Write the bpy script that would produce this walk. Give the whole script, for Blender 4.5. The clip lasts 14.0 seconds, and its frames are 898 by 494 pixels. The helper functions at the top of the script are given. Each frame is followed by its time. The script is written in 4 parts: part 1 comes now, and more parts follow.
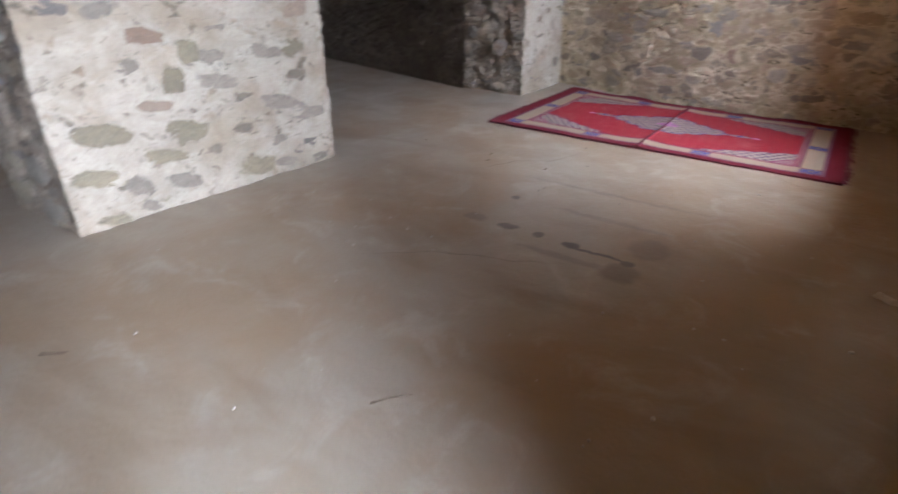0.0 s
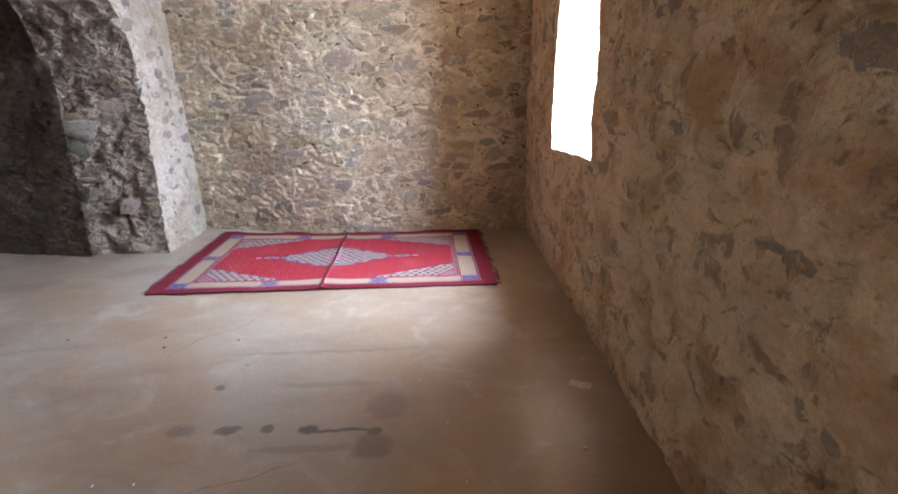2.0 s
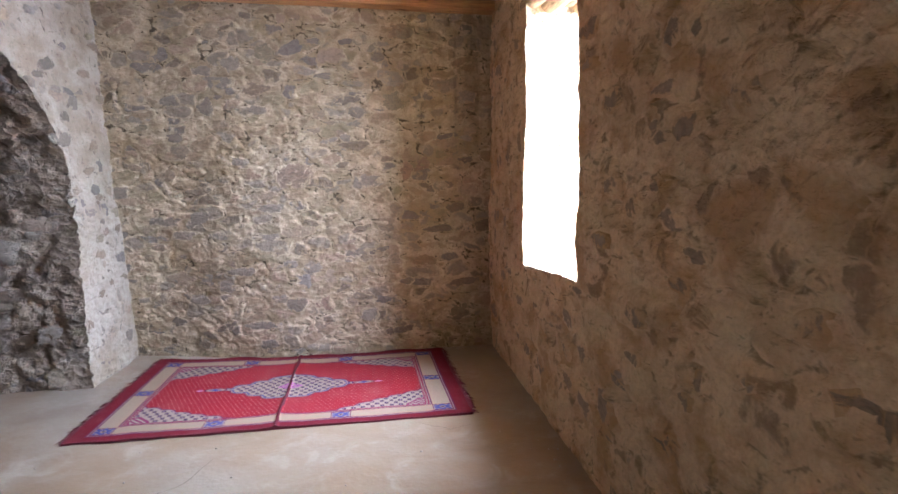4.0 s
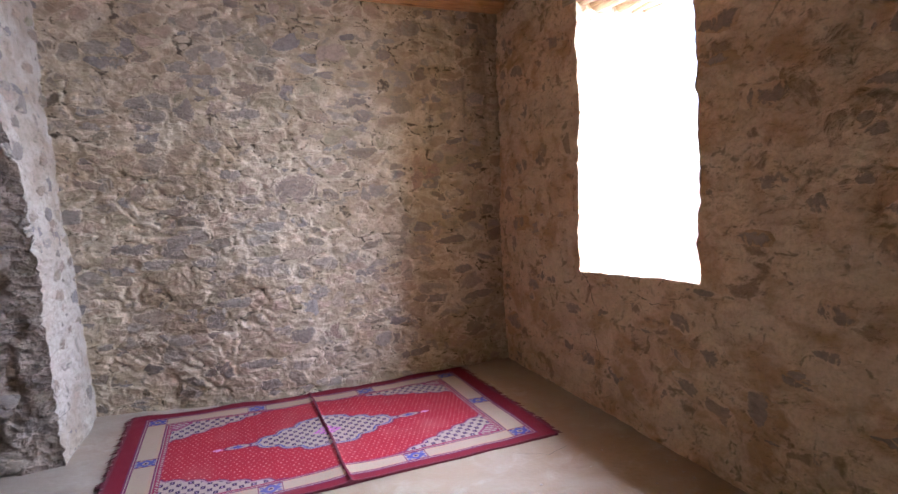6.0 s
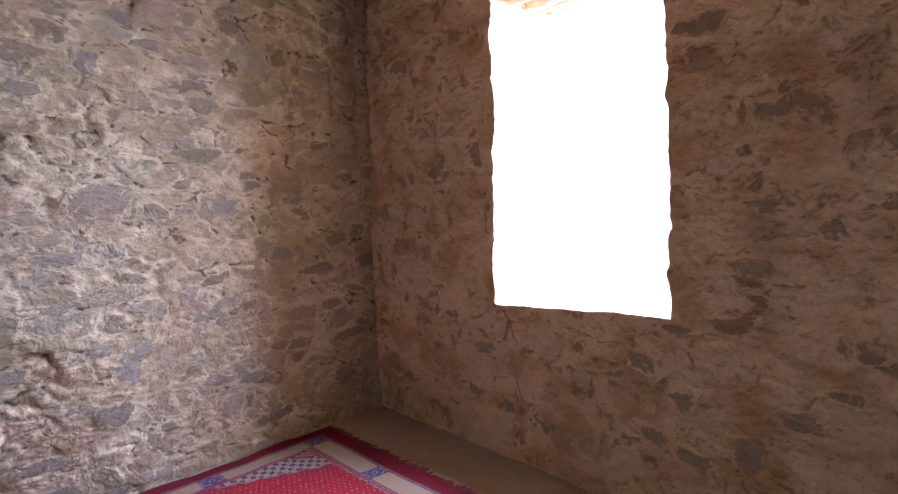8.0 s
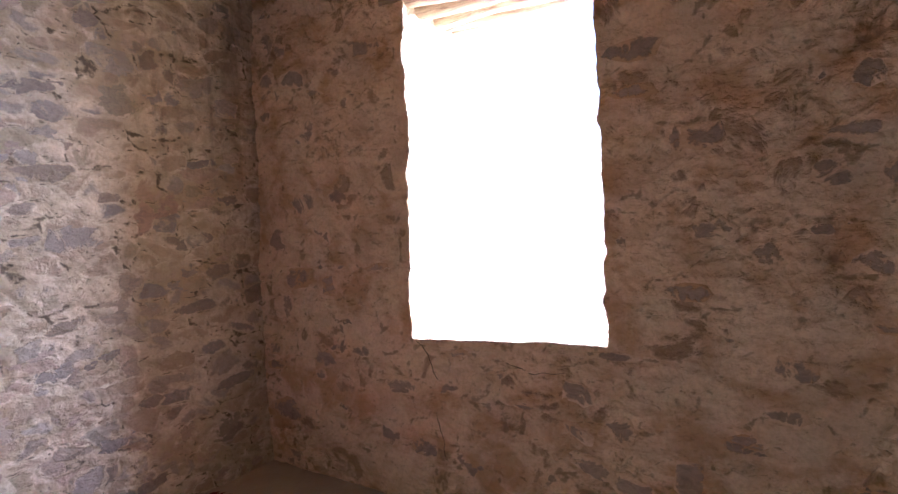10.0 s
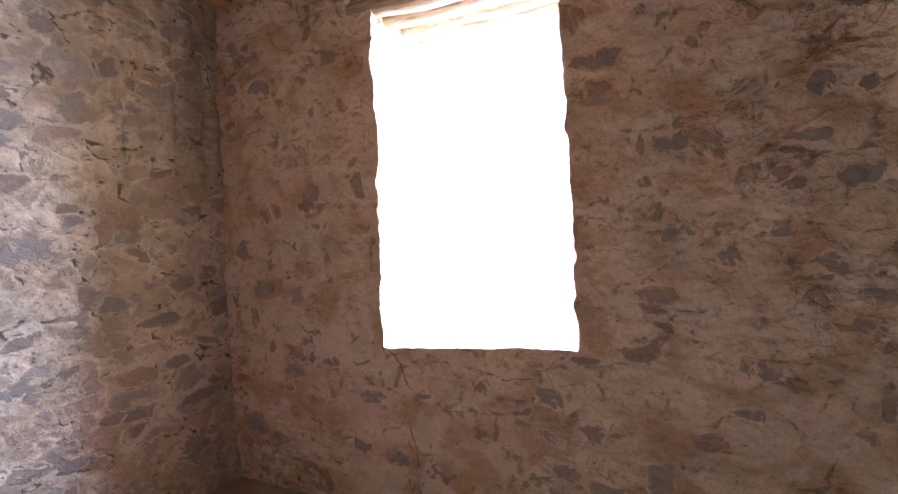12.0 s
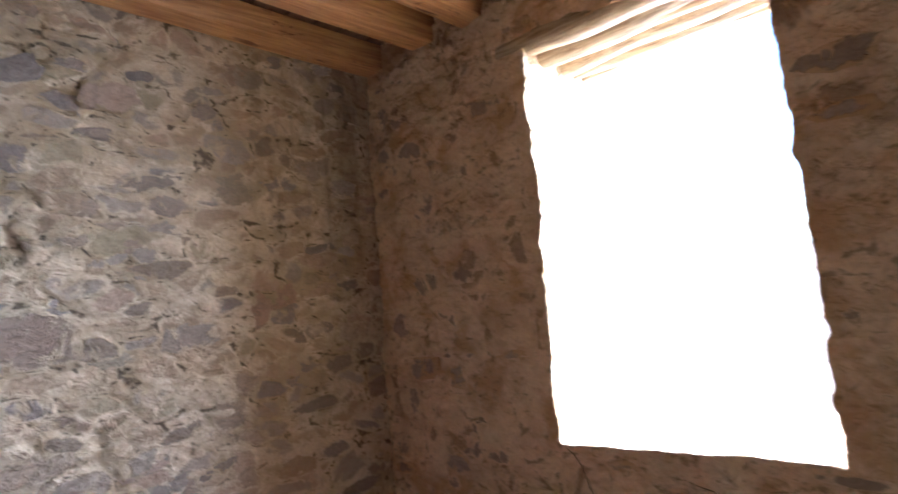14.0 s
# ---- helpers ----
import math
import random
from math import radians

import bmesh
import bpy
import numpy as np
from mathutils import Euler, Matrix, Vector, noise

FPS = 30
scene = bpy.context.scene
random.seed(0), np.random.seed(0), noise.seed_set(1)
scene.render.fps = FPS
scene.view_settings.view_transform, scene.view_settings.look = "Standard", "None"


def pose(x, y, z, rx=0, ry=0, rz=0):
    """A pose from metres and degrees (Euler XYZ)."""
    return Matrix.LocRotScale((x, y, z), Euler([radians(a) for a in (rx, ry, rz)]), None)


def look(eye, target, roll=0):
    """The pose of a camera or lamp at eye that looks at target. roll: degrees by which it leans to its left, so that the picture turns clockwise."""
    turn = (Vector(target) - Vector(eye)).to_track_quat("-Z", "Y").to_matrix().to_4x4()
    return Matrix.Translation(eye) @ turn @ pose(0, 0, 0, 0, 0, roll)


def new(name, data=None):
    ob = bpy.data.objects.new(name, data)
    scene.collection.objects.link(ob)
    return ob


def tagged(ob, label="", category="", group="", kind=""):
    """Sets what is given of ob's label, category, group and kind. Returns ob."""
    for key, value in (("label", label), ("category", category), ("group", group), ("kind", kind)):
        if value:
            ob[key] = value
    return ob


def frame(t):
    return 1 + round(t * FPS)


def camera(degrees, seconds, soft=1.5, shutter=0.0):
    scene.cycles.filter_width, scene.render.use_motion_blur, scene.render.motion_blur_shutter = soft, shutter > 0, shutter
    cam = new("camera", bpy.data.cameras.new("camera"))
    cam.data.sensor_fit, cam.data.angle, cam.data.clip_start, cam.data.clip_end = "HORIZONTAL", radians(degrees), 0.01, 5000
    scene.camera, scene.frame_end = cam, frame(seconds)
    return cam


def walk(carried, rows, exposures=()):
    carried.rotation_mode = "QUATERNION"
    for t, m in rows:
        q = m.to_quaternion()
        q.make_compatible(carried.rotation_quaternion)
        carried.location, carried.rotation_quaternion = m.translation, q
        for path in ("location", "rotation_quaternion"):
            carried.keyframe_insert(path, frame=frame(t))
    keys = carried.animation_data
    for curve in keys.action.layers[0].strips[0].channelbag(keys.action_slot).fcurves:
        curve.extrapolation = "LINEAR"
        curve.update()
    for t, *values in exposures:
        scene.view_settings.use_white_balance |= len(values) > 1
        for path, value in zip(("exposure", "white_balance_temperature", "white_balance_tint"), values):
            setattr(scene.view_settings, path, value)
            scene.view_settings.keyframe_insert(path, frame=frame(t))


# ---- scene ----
cam = camera(76.3, 14.0, shutter=0.4)
PATH = [
    (0, (-0.485, -5.439, 1.219), (-1.522, -3.989, 0.313), -0.2),
    (0.5, (-0.63, -5.377, 1.276), (-1.338, -3.695, 0.457), -2.4),
    (1, (-0.746, -5.407, 1.33), (-1.138, -3.585, 0.604), -1.9),
    (1.5, (-0.824, -5.407, 1.38), (-0.929, -3.517, 0.737), -1.6),
    (2, (-0.83, -5.271, 1.444), (-0.798, -3.358, 0.86), -1.8),
    (2.5, (-0.822, -5.158, 1.499), (-0.708, -3.225, 0.998), -2.1),
    (3, (-0.838, -5.121, 1.495), (-0.678, -3.162, 1.124), -2.1),
    (3.5, (-0.88, -5.058, 1.498), (-0.686, -3.09, 1.199), -2.1),
    (4, (-1.022, -4.979, 1.514), (-0.762, -3.011, 1.275), -1.8),
    (4.2, (-1.116, -4.933, 1.516), (-0.819, -2.967, 1.291), -1.9),
    (6.3, (-2.262, -4.201, 1.553), (-1.452, -2.387, 1.322), -3.8),
    (6.5, (-2.317, -4.092, 1.56), (-1.437, -2.311, 1.326), -3.7),
    (7, (-2.461, -3.838, 1.595), (-1.386, -2.167, 1.369), -2.9),
    (7.5, (-2.479, -3.572, 1.58), (-1.21, -2.043, 1.352), -2.5),
    (8, (-2.387, -3.307, 1.597), (-1.019, -1.865, 1.376), -2.5),
    (8.5, (-2.401, -3.068, 1.594), (-0.928, -1.73, 1.39), -2.3),
    (9, (-2.414, -2.912, 1.613), (-0.819, -1.722, 1.42), -1.9),
    (9.2, (-2.381, -2.91, 1.612), (-0.76, -1.754, 1.427), -2.0),
    (11.5, (-2.415, -2.859, 1.615), (-0.665, -1.899, 1.477), -2.5),
    (12, (-2.409, -2.875, 1.599), (-0.655, -1.923, 1.471), -2.8),
    (12.5, (-2.304, -2.865, 1.585), (-0.542, -1.926, 1.458), -3.1),
    (13, (-2.104, -2.849, 1.592), (-0.375, -1.85, 1.484), -3.6),
    (13.5, (-2.023, -2.783, 1.617), (-0.437, -1.565, 1.612), -4.7),
    (14, (-2.023, -2.622, 1.643), (-0.607, -1.215, 1.756), -5.9),
]
walk(cam, [(t, look(eye, target, roll)) for t, eye, target, roll in PATH], exposures=[(0.0, 2.5, 5650, 18), (0.5, 3.05, 5600, 18), (1.5, 3.2, 5450, 18), (4.0, 2.97, 5400, 20), (7.0, 2.85, 5330, 29), (9.0, 2.9, 5250, 31), (12.5, 3.25, 4900, 23), (14.0, 2.7, 5250, 19)])

# ---- world, sun, exposure ----
world = bpy.data.worlds.new("sky")
scene.world = world
world.use_nodes = True
wn = world.node_tree
sky = wn.nodes.new("ShaderNodeTexSky")
sky.sky_type, sky.sun_disc = "NISHITA", False
SUN_EL, SUN_AZ = radians(58), radians(192)   # azimuth clockwise from +y (north); +x is east
sky.sun_elevation, sky.sun_rotation = SUN_EL, SUN_AZ
wn.links.new(sky.outputs[0], wn.nodes["Background"].inputs[0])
wn.nodes["Background"].inputs[1].default_value = 0.15
sun = new("sun", bpy.data.lights.new("sun", "SUN"))
sun.data.energy, sun.data.angle, sun.data.color = 5.0, radians(0.5), (1.0, 0.94, 0.86)
sun_dir = Vector((math.sin(SUN_AZ) * math.cos(SUN_EL), math.cos(SUN_AZ) * math.cos(SUN_EL), math.sin(SUN_EL)))
sun.matrix_world = look(sun_dir * 30, (0, 0, 0))


def daylight(name, centre, way, wide, high, watts, spread, colour):
    """The sky's light that comes in through an opening of the east wall, along the given way."""
    lamp = new(name, bpy.data.lights.new(name, "AREA"))
    lamp.data.shape, lamp.data.size, lamp.data.size_y = "RECTANGLE", wide, high
    lamp.data.energy, lamp.data.spread, lamp.data.color = watts, radians(spread), colour
    lamp.matrix_world = look(Vector(centre), Vector(centre) + Vector(way))
    return lamp


SKYLIGHT = (0.885, 0.955, 1.0)
daylight("window_daylight", (1.14, -1.625, 1.9), (-0.93, 0.0, -0.36), 2.05, 2.8, 54, 152, SKYLIGHT)
daylight("window_high_sky", (1.94, -2.66, 3.24), (-0.67, 0.42, -0.61), 4.0, 3.4, 250, 150, SKYLIGHT)
daylight("door_daylight", (1.0, -6.05, 1.25), (-0.86, 0.47, -0.2), 1.3, 2.2, 34, 62, SKYLIGHT)


# ---- materials ----
class Nodes:
    """Short words for building a node material."""

    def __init__(self, name):
        self.mat = bpy.data.materials.new(name)
        self.mat.use_nodes = True
        self.t = self.mat.node_tree
        self.bsdf = self.t.nodes["Principled BSDF"]

    def node(self, kind, **inputs):
        n = self.t.nodes.new(kind)
        for k, v in inputs.items():
            self.put(n.inputs[k.replace("_", " ")], v)
        return n

    def put(self, socket, v):
        if isinstance(v, bpy.types.NodeSocket):
            self.t.links.new(v, socket)
        else:
            socket.default_value = v

    def pos(self):
        return self.t.nodes.new("ShaderNodeNewGeometry").outputs["Position"]

    def scaled(self, v, s):
        n = self.t.nodes.new("ShaderNodeVectorMath")
        n.operation = "MULTIPLY"
        self.put(n.inputs[0], v)
        n.inputs[1].default_value = s
        return n.outputs[0]

    def noise(self, v, scale, detail=4.0, rough=0.55, distort=0.0):
        n = self.node("ShaderNodeTexNoise", Vector=v, Scale=scale, Detail=detail, Roughness=rough, Distortion=distort)
        return n.outputs["Fac"]

    def voronoi(self, v, scale, feature="F1", out="Distance", rand=1.0):
        n = self.t.nodes.new("ShaderNodeTexVoronoi")
        n.feature = feature
        self.put(n.inputs["Vector"], v)
        n.inputs["Scale"].default_value, n.inputs["Randomness"].default_value = scale, rand
        return n.outputs[out]

    def warp(self, v, scale, amount):
        """The place v, pushed about by noise."""
        n = self.node("ShaderNodeTexNoise", Vector=v, Scale=scale, Detail=3.0, Roughness=0.6)
        off = self.t.nodes.new("ShaderNodeVectorMath")
        off.operation = "MULTIPLY_ADD"
        self.put(off.inputs[0], n.outputs["Color"])
        off.inputs[1].default_value = (amount,) * 3
        self.put(off.inputs[2], v)
        return off.outputs[0]

    def math(self, op, a, b=0.0, clamp=False):
        n = self.t.nodes.new("ShaderNodeMath")
        n.operation, n.use_clamp = op, clamp
        self.put(n.inputs[0], a)
        self.put(n.inputs[1], b)
        return n.outputs[0]

    def ramp(self, fac, lo, hi, a=0.0, b=1.0):
        n = self.t.nodes.new("ShaderNodeMapRange")
        n.interpolation_type = "SMOOTHSTEP"
        for k, v in (("Value", fac), ("From Min", lo), ("From Max", hi), ("To Min", a), ("To Max", b)):
            self.put(n.inputs[k], v)
        return n.outputs[0]

    def mix(self, fac, a, b, blend="MIX"):
        n = self.t.nodes.new("ShaderNodeMix")
        n.data_type, n.blend_type = "RGBA", blend
        self.put(n.inputs[0], fac)
        self.put(n.inputs[6], a if isinstance(a, bpy.types.NodeSocket) else (*a, 1))
        self.put(n.inputs[7], b if isinstance(b, bpy.types.NodeSocket) else (*b, 1))
        return n.outputs[2]

    def palette(self, fac, colours):
        n = self.t.nodes.new("ShaderNodeValToRGB")
        n.color_ramp.interpolation = "CONSTANT"
        while len(n.color_ramp.elements) < len(colours):
            n.color_ramp.elements.new(1.0)
        for i, c in enumerate(colours):
            n.color_ramp.elements[i].position = i / len(colours)
            n.color_ramp.elements[i].color = (*c, 1)
        self.put(n.inputs[0], fac)
        return n.outputs[0]

    def finish(self, colour, rough, height=None, depth=0.01, strength=1.0):
        self.put(self.bsdf.inputs["Base Color"], colour if isinstance(colour, bpy.types.NodeSocket) else (*colour, 1))
        self.put(self.bsdf.inputs["Roughness"], rough)
        if height is not None:
            b = self.node("ShaderNodeBump", Strength=strength, Distance=depth, Height=height)
            self.t.links.new(b.outputs[0], self.bsdf.inputs["Normal"])
        return self.mat


MORTAR_TAN = (0.43, 0.34, 0.21)
MORTAR_PALE = (0.63, 0.54, 0.385)


ROCK = {"grey": (0.34, 0.305, 0.255), "tan": (0.46, 0.355, 0.24), "blue": (0.215, 0.21, 0.215), "dark": (0.20, 0.17, 0.14),
        "red": (0.38, 0.225, 0.155), "olive": (0.35, 0.305, 0.195), "pink": (0.47, 0.345, 0.255), "brown": (0.37, 0.28, 0.19)}
ROCKS = [ROCK[k] for k in ("grey", "tan", "brown", "grey", "pink", "dark", "tan", "brown", "olive", "grey", "brown", "blue")]


def mortar_colour(n, p, dark=MORTAR_TAN, pale=MORTAR_PALE, busy=1.0, patches=1.0):
    """Trowelled lime and mud: patches of paler lime over tan mud, smears, grit, small dark pits."""
    q = n.scaled(p, (1, 1, 1.35))
    patch = n.ramp(n.noise(q, 1.7 * patches, 5, 0.6, 0.4), 0.36, 0.66 - 0.06 * patches)
    c = n.mix(patch, dark, pale)
    fleck = n.ramp(n.noise(q, 6.5, 6, 0.62, 0.5), 0.48, 0.66, 0.0, 0.6 * busy)
    c = n.mix(fleck, c, tuple(v * 0.74 for v in dark))
    light = n.ramp(n.noise(q, 8, 6, 0.62, 0.5), 0.52, 0.66, 0.0, 0.7 * busy)
    c = n.mix(light, c, tuple(min(0.85, v * 1.2) for v in pale))
    grit = n.noise(p, 60, 3, 0.7)
    c = n.mix(n.ramp(grit, 0.38, 0.7, 0.0, 0.25 + 0.12 * busy), c, tuple(v * 0.72 for v in dark))
    broad = n.ramp(n.noise(n.scaled(p, (1, 1, 1.4)), 4.2, 4, 0.55, 0.5), 0.45, 0.7, 0.0, 0.4)
    c = n.mix(broad, c, tuple(v * 0.8 for v in dark))
    pits = n.ramp(n.noise(n.scaled(p, (1, 1, 2.2)), 15, 5, 0.62, 0.7), 0.63, 0.67, 0.0, 0.3 + 0.5 * busy)
    return n.mix(pits, c, tuple(v * 0.4 for v in dark))


def mortar_relief(n, p, busy=1.0):
    lumps = n.noise(n.scaled(p, (1, 1, 1.25)), 7.5, 6, 0.6, 0.3)
    grain = n.noise(p, 55, 4, 0.7)
    chips = n.voronoi(n.scaled(n.warp(p, 9.0, 0.07), (1, 1, 1.7)), 13.0)
    lumps = n.math("ADD", lumps, n.math("MULTIPLY", chips, 0.35 + 0.35 * busy))
    return n.math("ADD", n.math("MULTIPLY", lumps, 1.1), n.math("MULTIPLY", grain, 0.2 + 0.15 * busy))


def mortar_material(name, dark=MORTAR_TAN, pale=MORTAR_PALE, depth=0.022, busy=1.0, bare=0.0, blend=0.5, gap=0.8, patches=1.0, streaks=False):
    """A masonry face: packed stones showing through smeared mortar, with open joints, their shade coloured in, between
    some of them.
    """
    n = Nodes(name)
    p = n.pos()
    c = mortar_colour(n, p, dark, pale, busy, patches)
    h = mortar_relief(n, p, busy)
    if bare:
        cell, edge = (n.node("ShaderNodeAttribute") for _ in range(2))
        cell.attribute_name, edge.attribute_name = "cell", "edge"
        cell, edge = cell.outputs["Fac"], edge.outputs["Fac"]
        mud = tuple(v * 0.8 for v in dark)
        rock = n.palette(cell, [tuple(r * (1 - blend) + m * blend for r, m in zip(k, mud)) for k in ROCKS])
        vein = n.noise(n.scaled(p, (1, 1, 1.8)), 16, 6, 0.72, 1.0)
        rock = n.mix(n.ramp(vein, 0.40, 0.72, 0.0, 0.45), rock, tuple(v * 0.4 for v in dark))
        rock = n.mix(n.ramp(n.noise(p, 80, 3), 0.5, 0.8, 0.0, 0.3), rock, pale)
        ragged = n.math("ADD", edge, n.math("MULTIPLY", n.math("SUBTRACT", n.noise(p, 13, 5, 0.65, 0.6), 0.5), 0.55))
        wiped = n.ramp(n.noise(p, 5.0, 5, 0.62, 0.5), 0.62 - 0.3 * bare, 0.70 - 0.3 * bare)
        shown = n.math("MULTIPLY", n.ramp(ragged, 0.10, 0.22), wiped)
        c = n.mix(n.math("MULTIPLY", shown, 0.92), c, rock)
        h = n.math("ADD", h, n.math("MULTIPLY", vein, n.math("MULTIPLY", shown, 0.6)))
        # Some joints are coloured dark, standing in for the shadow in the gaps.
        joint = n.math("ADD", edge, n.math("MULTIPLY", n.math("SUBTRACT", n.noise(p, 24, 5, 0.7), 0.5), 0.2))
        some = n.ramp(n.noise(n.scaled(p, (1, 1, 1.6)), 5.5, 4, 0.65), 0.46, 0.55, 0.0, gap)
        c = n.mix(n.math("MULTIPLY", n.ramp(joint, 0.01, 0.06, 1.0, 0.0), some), c, tuple(v * 0.26 for v in dark))
    if streaks:
        xyz = n.node("ShaderNodeSeparateXYZ", Vector=p)
        near = n.math("MULTIPLY", n.ramp(xyz.outputs[0], -0.85, -0.55), n.ramp(xyz.outputs[2], 1.1, 2.5))
        run = n.ramp(n.noise(n.scaled(p, (1, 1, 0.12)), 6, 5, 0.65, 0.6), 0.40, 0.66, 0.0, 0.55)
        c = n.mix(n.math("MULTIPLY", near, run), c, (0.10, 0.085, 0.06))
    return n.finish(c, 0.93, h, depth)


def stone_material(name, wash=0.5, dark=MORTAR_TAN, pale=MORTAR_PALE, busy=1.0, colours=None):
    """Rubble stone in each stone's own rock colour, with mortar smeared raggedly over its rim and in places over its face."""
    n = Nodes(name)
    p = n.pos()
    if colours:
        rock = n.palette(n.t.nodes.new("ShaderNodeNewGeometry").outputs["Random Per Island"], colours)
    else:
        rock = n.t.nodes.new("ShaderNodeObjectInfo").outputs["Color"]
    rim = n.t.nodes.new("ShaderNodeAttribute")
    rim.attribute_name = "rim"
    q = n.scaled(p, (1, 1, 1.6))
    vein = n.noise(q, 17, 6, 0.72, 1.2)
    rock = n.mix(n.ramp(vein, 0.36, 0.72, 0.0, 0.5), rock, (0.12, 0.105, 0.09))
    rock = n.mix(n.ramp(n.noise(p, 90, 2), 0.55, 0.8, 0, 0.3), rock, (0.46, 0.40, 0.32))
    over = n.math("ADD", n.noise(p, 8.5, 6, 0.7, 0.9), n.math("MULTIPLY", rim.outputs["Fac"], 0.19))
    cover = n.ramp(over, 0.68 - 0.2 * wash, 0.75 - 0.2 * wash)
    c = n.mix(cover, rock, mortar_colour(n, p, dark, pale, busy))
    h = n.math("ADD", n.math("MULTIPLY", vein, 0.9), n.math("MULTIPLY", n.noise(p, 55, 4, 0.7), 0.4))
    h = n.math("ADD", h, n.math("MULTIPLY", cover, 0.5))
    return n.finish(c, 0.9, h, 0.016)


M_MORTAR = mortar_material("rubble_mortar", depth=0.016, bare=0.64, blend=0.25, gap=1.0, streaks=True)
M_EAST = mortar_material("mud_mortar", (0.62, 0.40, 0.21), (0.85, 0.66, 0.42), 0.06, 0.25, 0.24, 0.65, 0.6, 2.0)
M_LIME = mortar_material("lime_plaster", (0.33, 0.265, 0.19), (0.45, 0.395, 0.315), 0.024, 0.4, 0.22, 0.5, 0.7)
# Far walls coloured dark to cut bounced light and deepen the shade there.
M_FAR = mortar_material("darkened_mortar", (0.15, 0.115, 0.085), (0.22, 0.18, 0.14), 0.03, 1.0, 0.5, 0.85)
M_REVEAL = mortar_material("raw_core", (0.25, 0.19, 0.135), (0.40, 0.325, 0.245), 0.05, 1.0, 0.6, 0.5)
M_STONE = stone_material("rubble_stone", 0.42)
EAST_MUD = ((0.62, 0.40, 0.21), (0.85, 0.66, 0.42), 0.25)
LIME = ((0.33, 0.265, 0.19), (0.45, 0.395, 0.315), 0.4)
RAW = ((0.24, 0.195, 0.15), (0.36, 0.30, 0.235), 1.0)
M_STONE_EAST = stone_material("mud_smeared_stone", 0.78, *EAST_MUD)
M_STONE_LIME = stone_material("limed_stone", 0.26, *LIME)
M_STONE_RAW = stone_material("raw_stone", 0.3, *RAW)
REST = {M_STONE: stone_material("rubble_stone_rest", 0.42, colours=ROCKS), M_STONE_EAST: stone_material("mud_stone_rest", 0.78, *EAST_MUD, ROCKS),
        M_STONE_LIME: stone_material("limed_stone_rest", 0.26, *LIME, ROCKS), M_STONE_RAW: stone_material("raw_stone_rest", 0.3, *RAW, ROCKS)}


def wood_material(name, pale, deep, axis_scale, knots=True):
    n = Nodes(name)
    p = n.pos()
    fibre = n.noise(n.scaled(p, axis_scale), 5, 6, 0.65, 0.6)
    c = n.mix(n.ramp(fibre, 0.3, 0.7), pale, deep)
    if knots:
        k = n.ramp(n.noise(n.scaled(p, (1.4, 5, 5)), 1.9, 3, 0.6, 1.5), 0.60, 0.72)
        c = n.mix(k, c, (0.13, 0.045, 0.02))
    return n.finish(c, 0.6, fibre, 0.003)


M_BEAM = wood_material("pine_beam_wood", (0.68, 0.40, 0.17), (0.40, 0.20, 0.08), (0.6, 9, 9))
M_BOARD = wood_material("ceiling_board_wood", (0.24, 0.14, 0.075), (0.15, 0.085, 0.045), (7, 0.6, 7))
M_LOG = wood_material("weathered_log_wood", (0.50, 0.40, 0.25), (0.17, 0.11, 0.055), (14, 1.0, 14), False)


def ground_material():
    n = Nodes("dry_soil")
    p = n.pos()
    c = n.mix(n.noise(p, 0.6, 6), (0.19, 0.15, 0.11), (0.25, 0.205, 0.155))
    return n.finish(c, 0.95, n.noise(p, 12, 5), 0.03)


M_GROUND = ground_material()


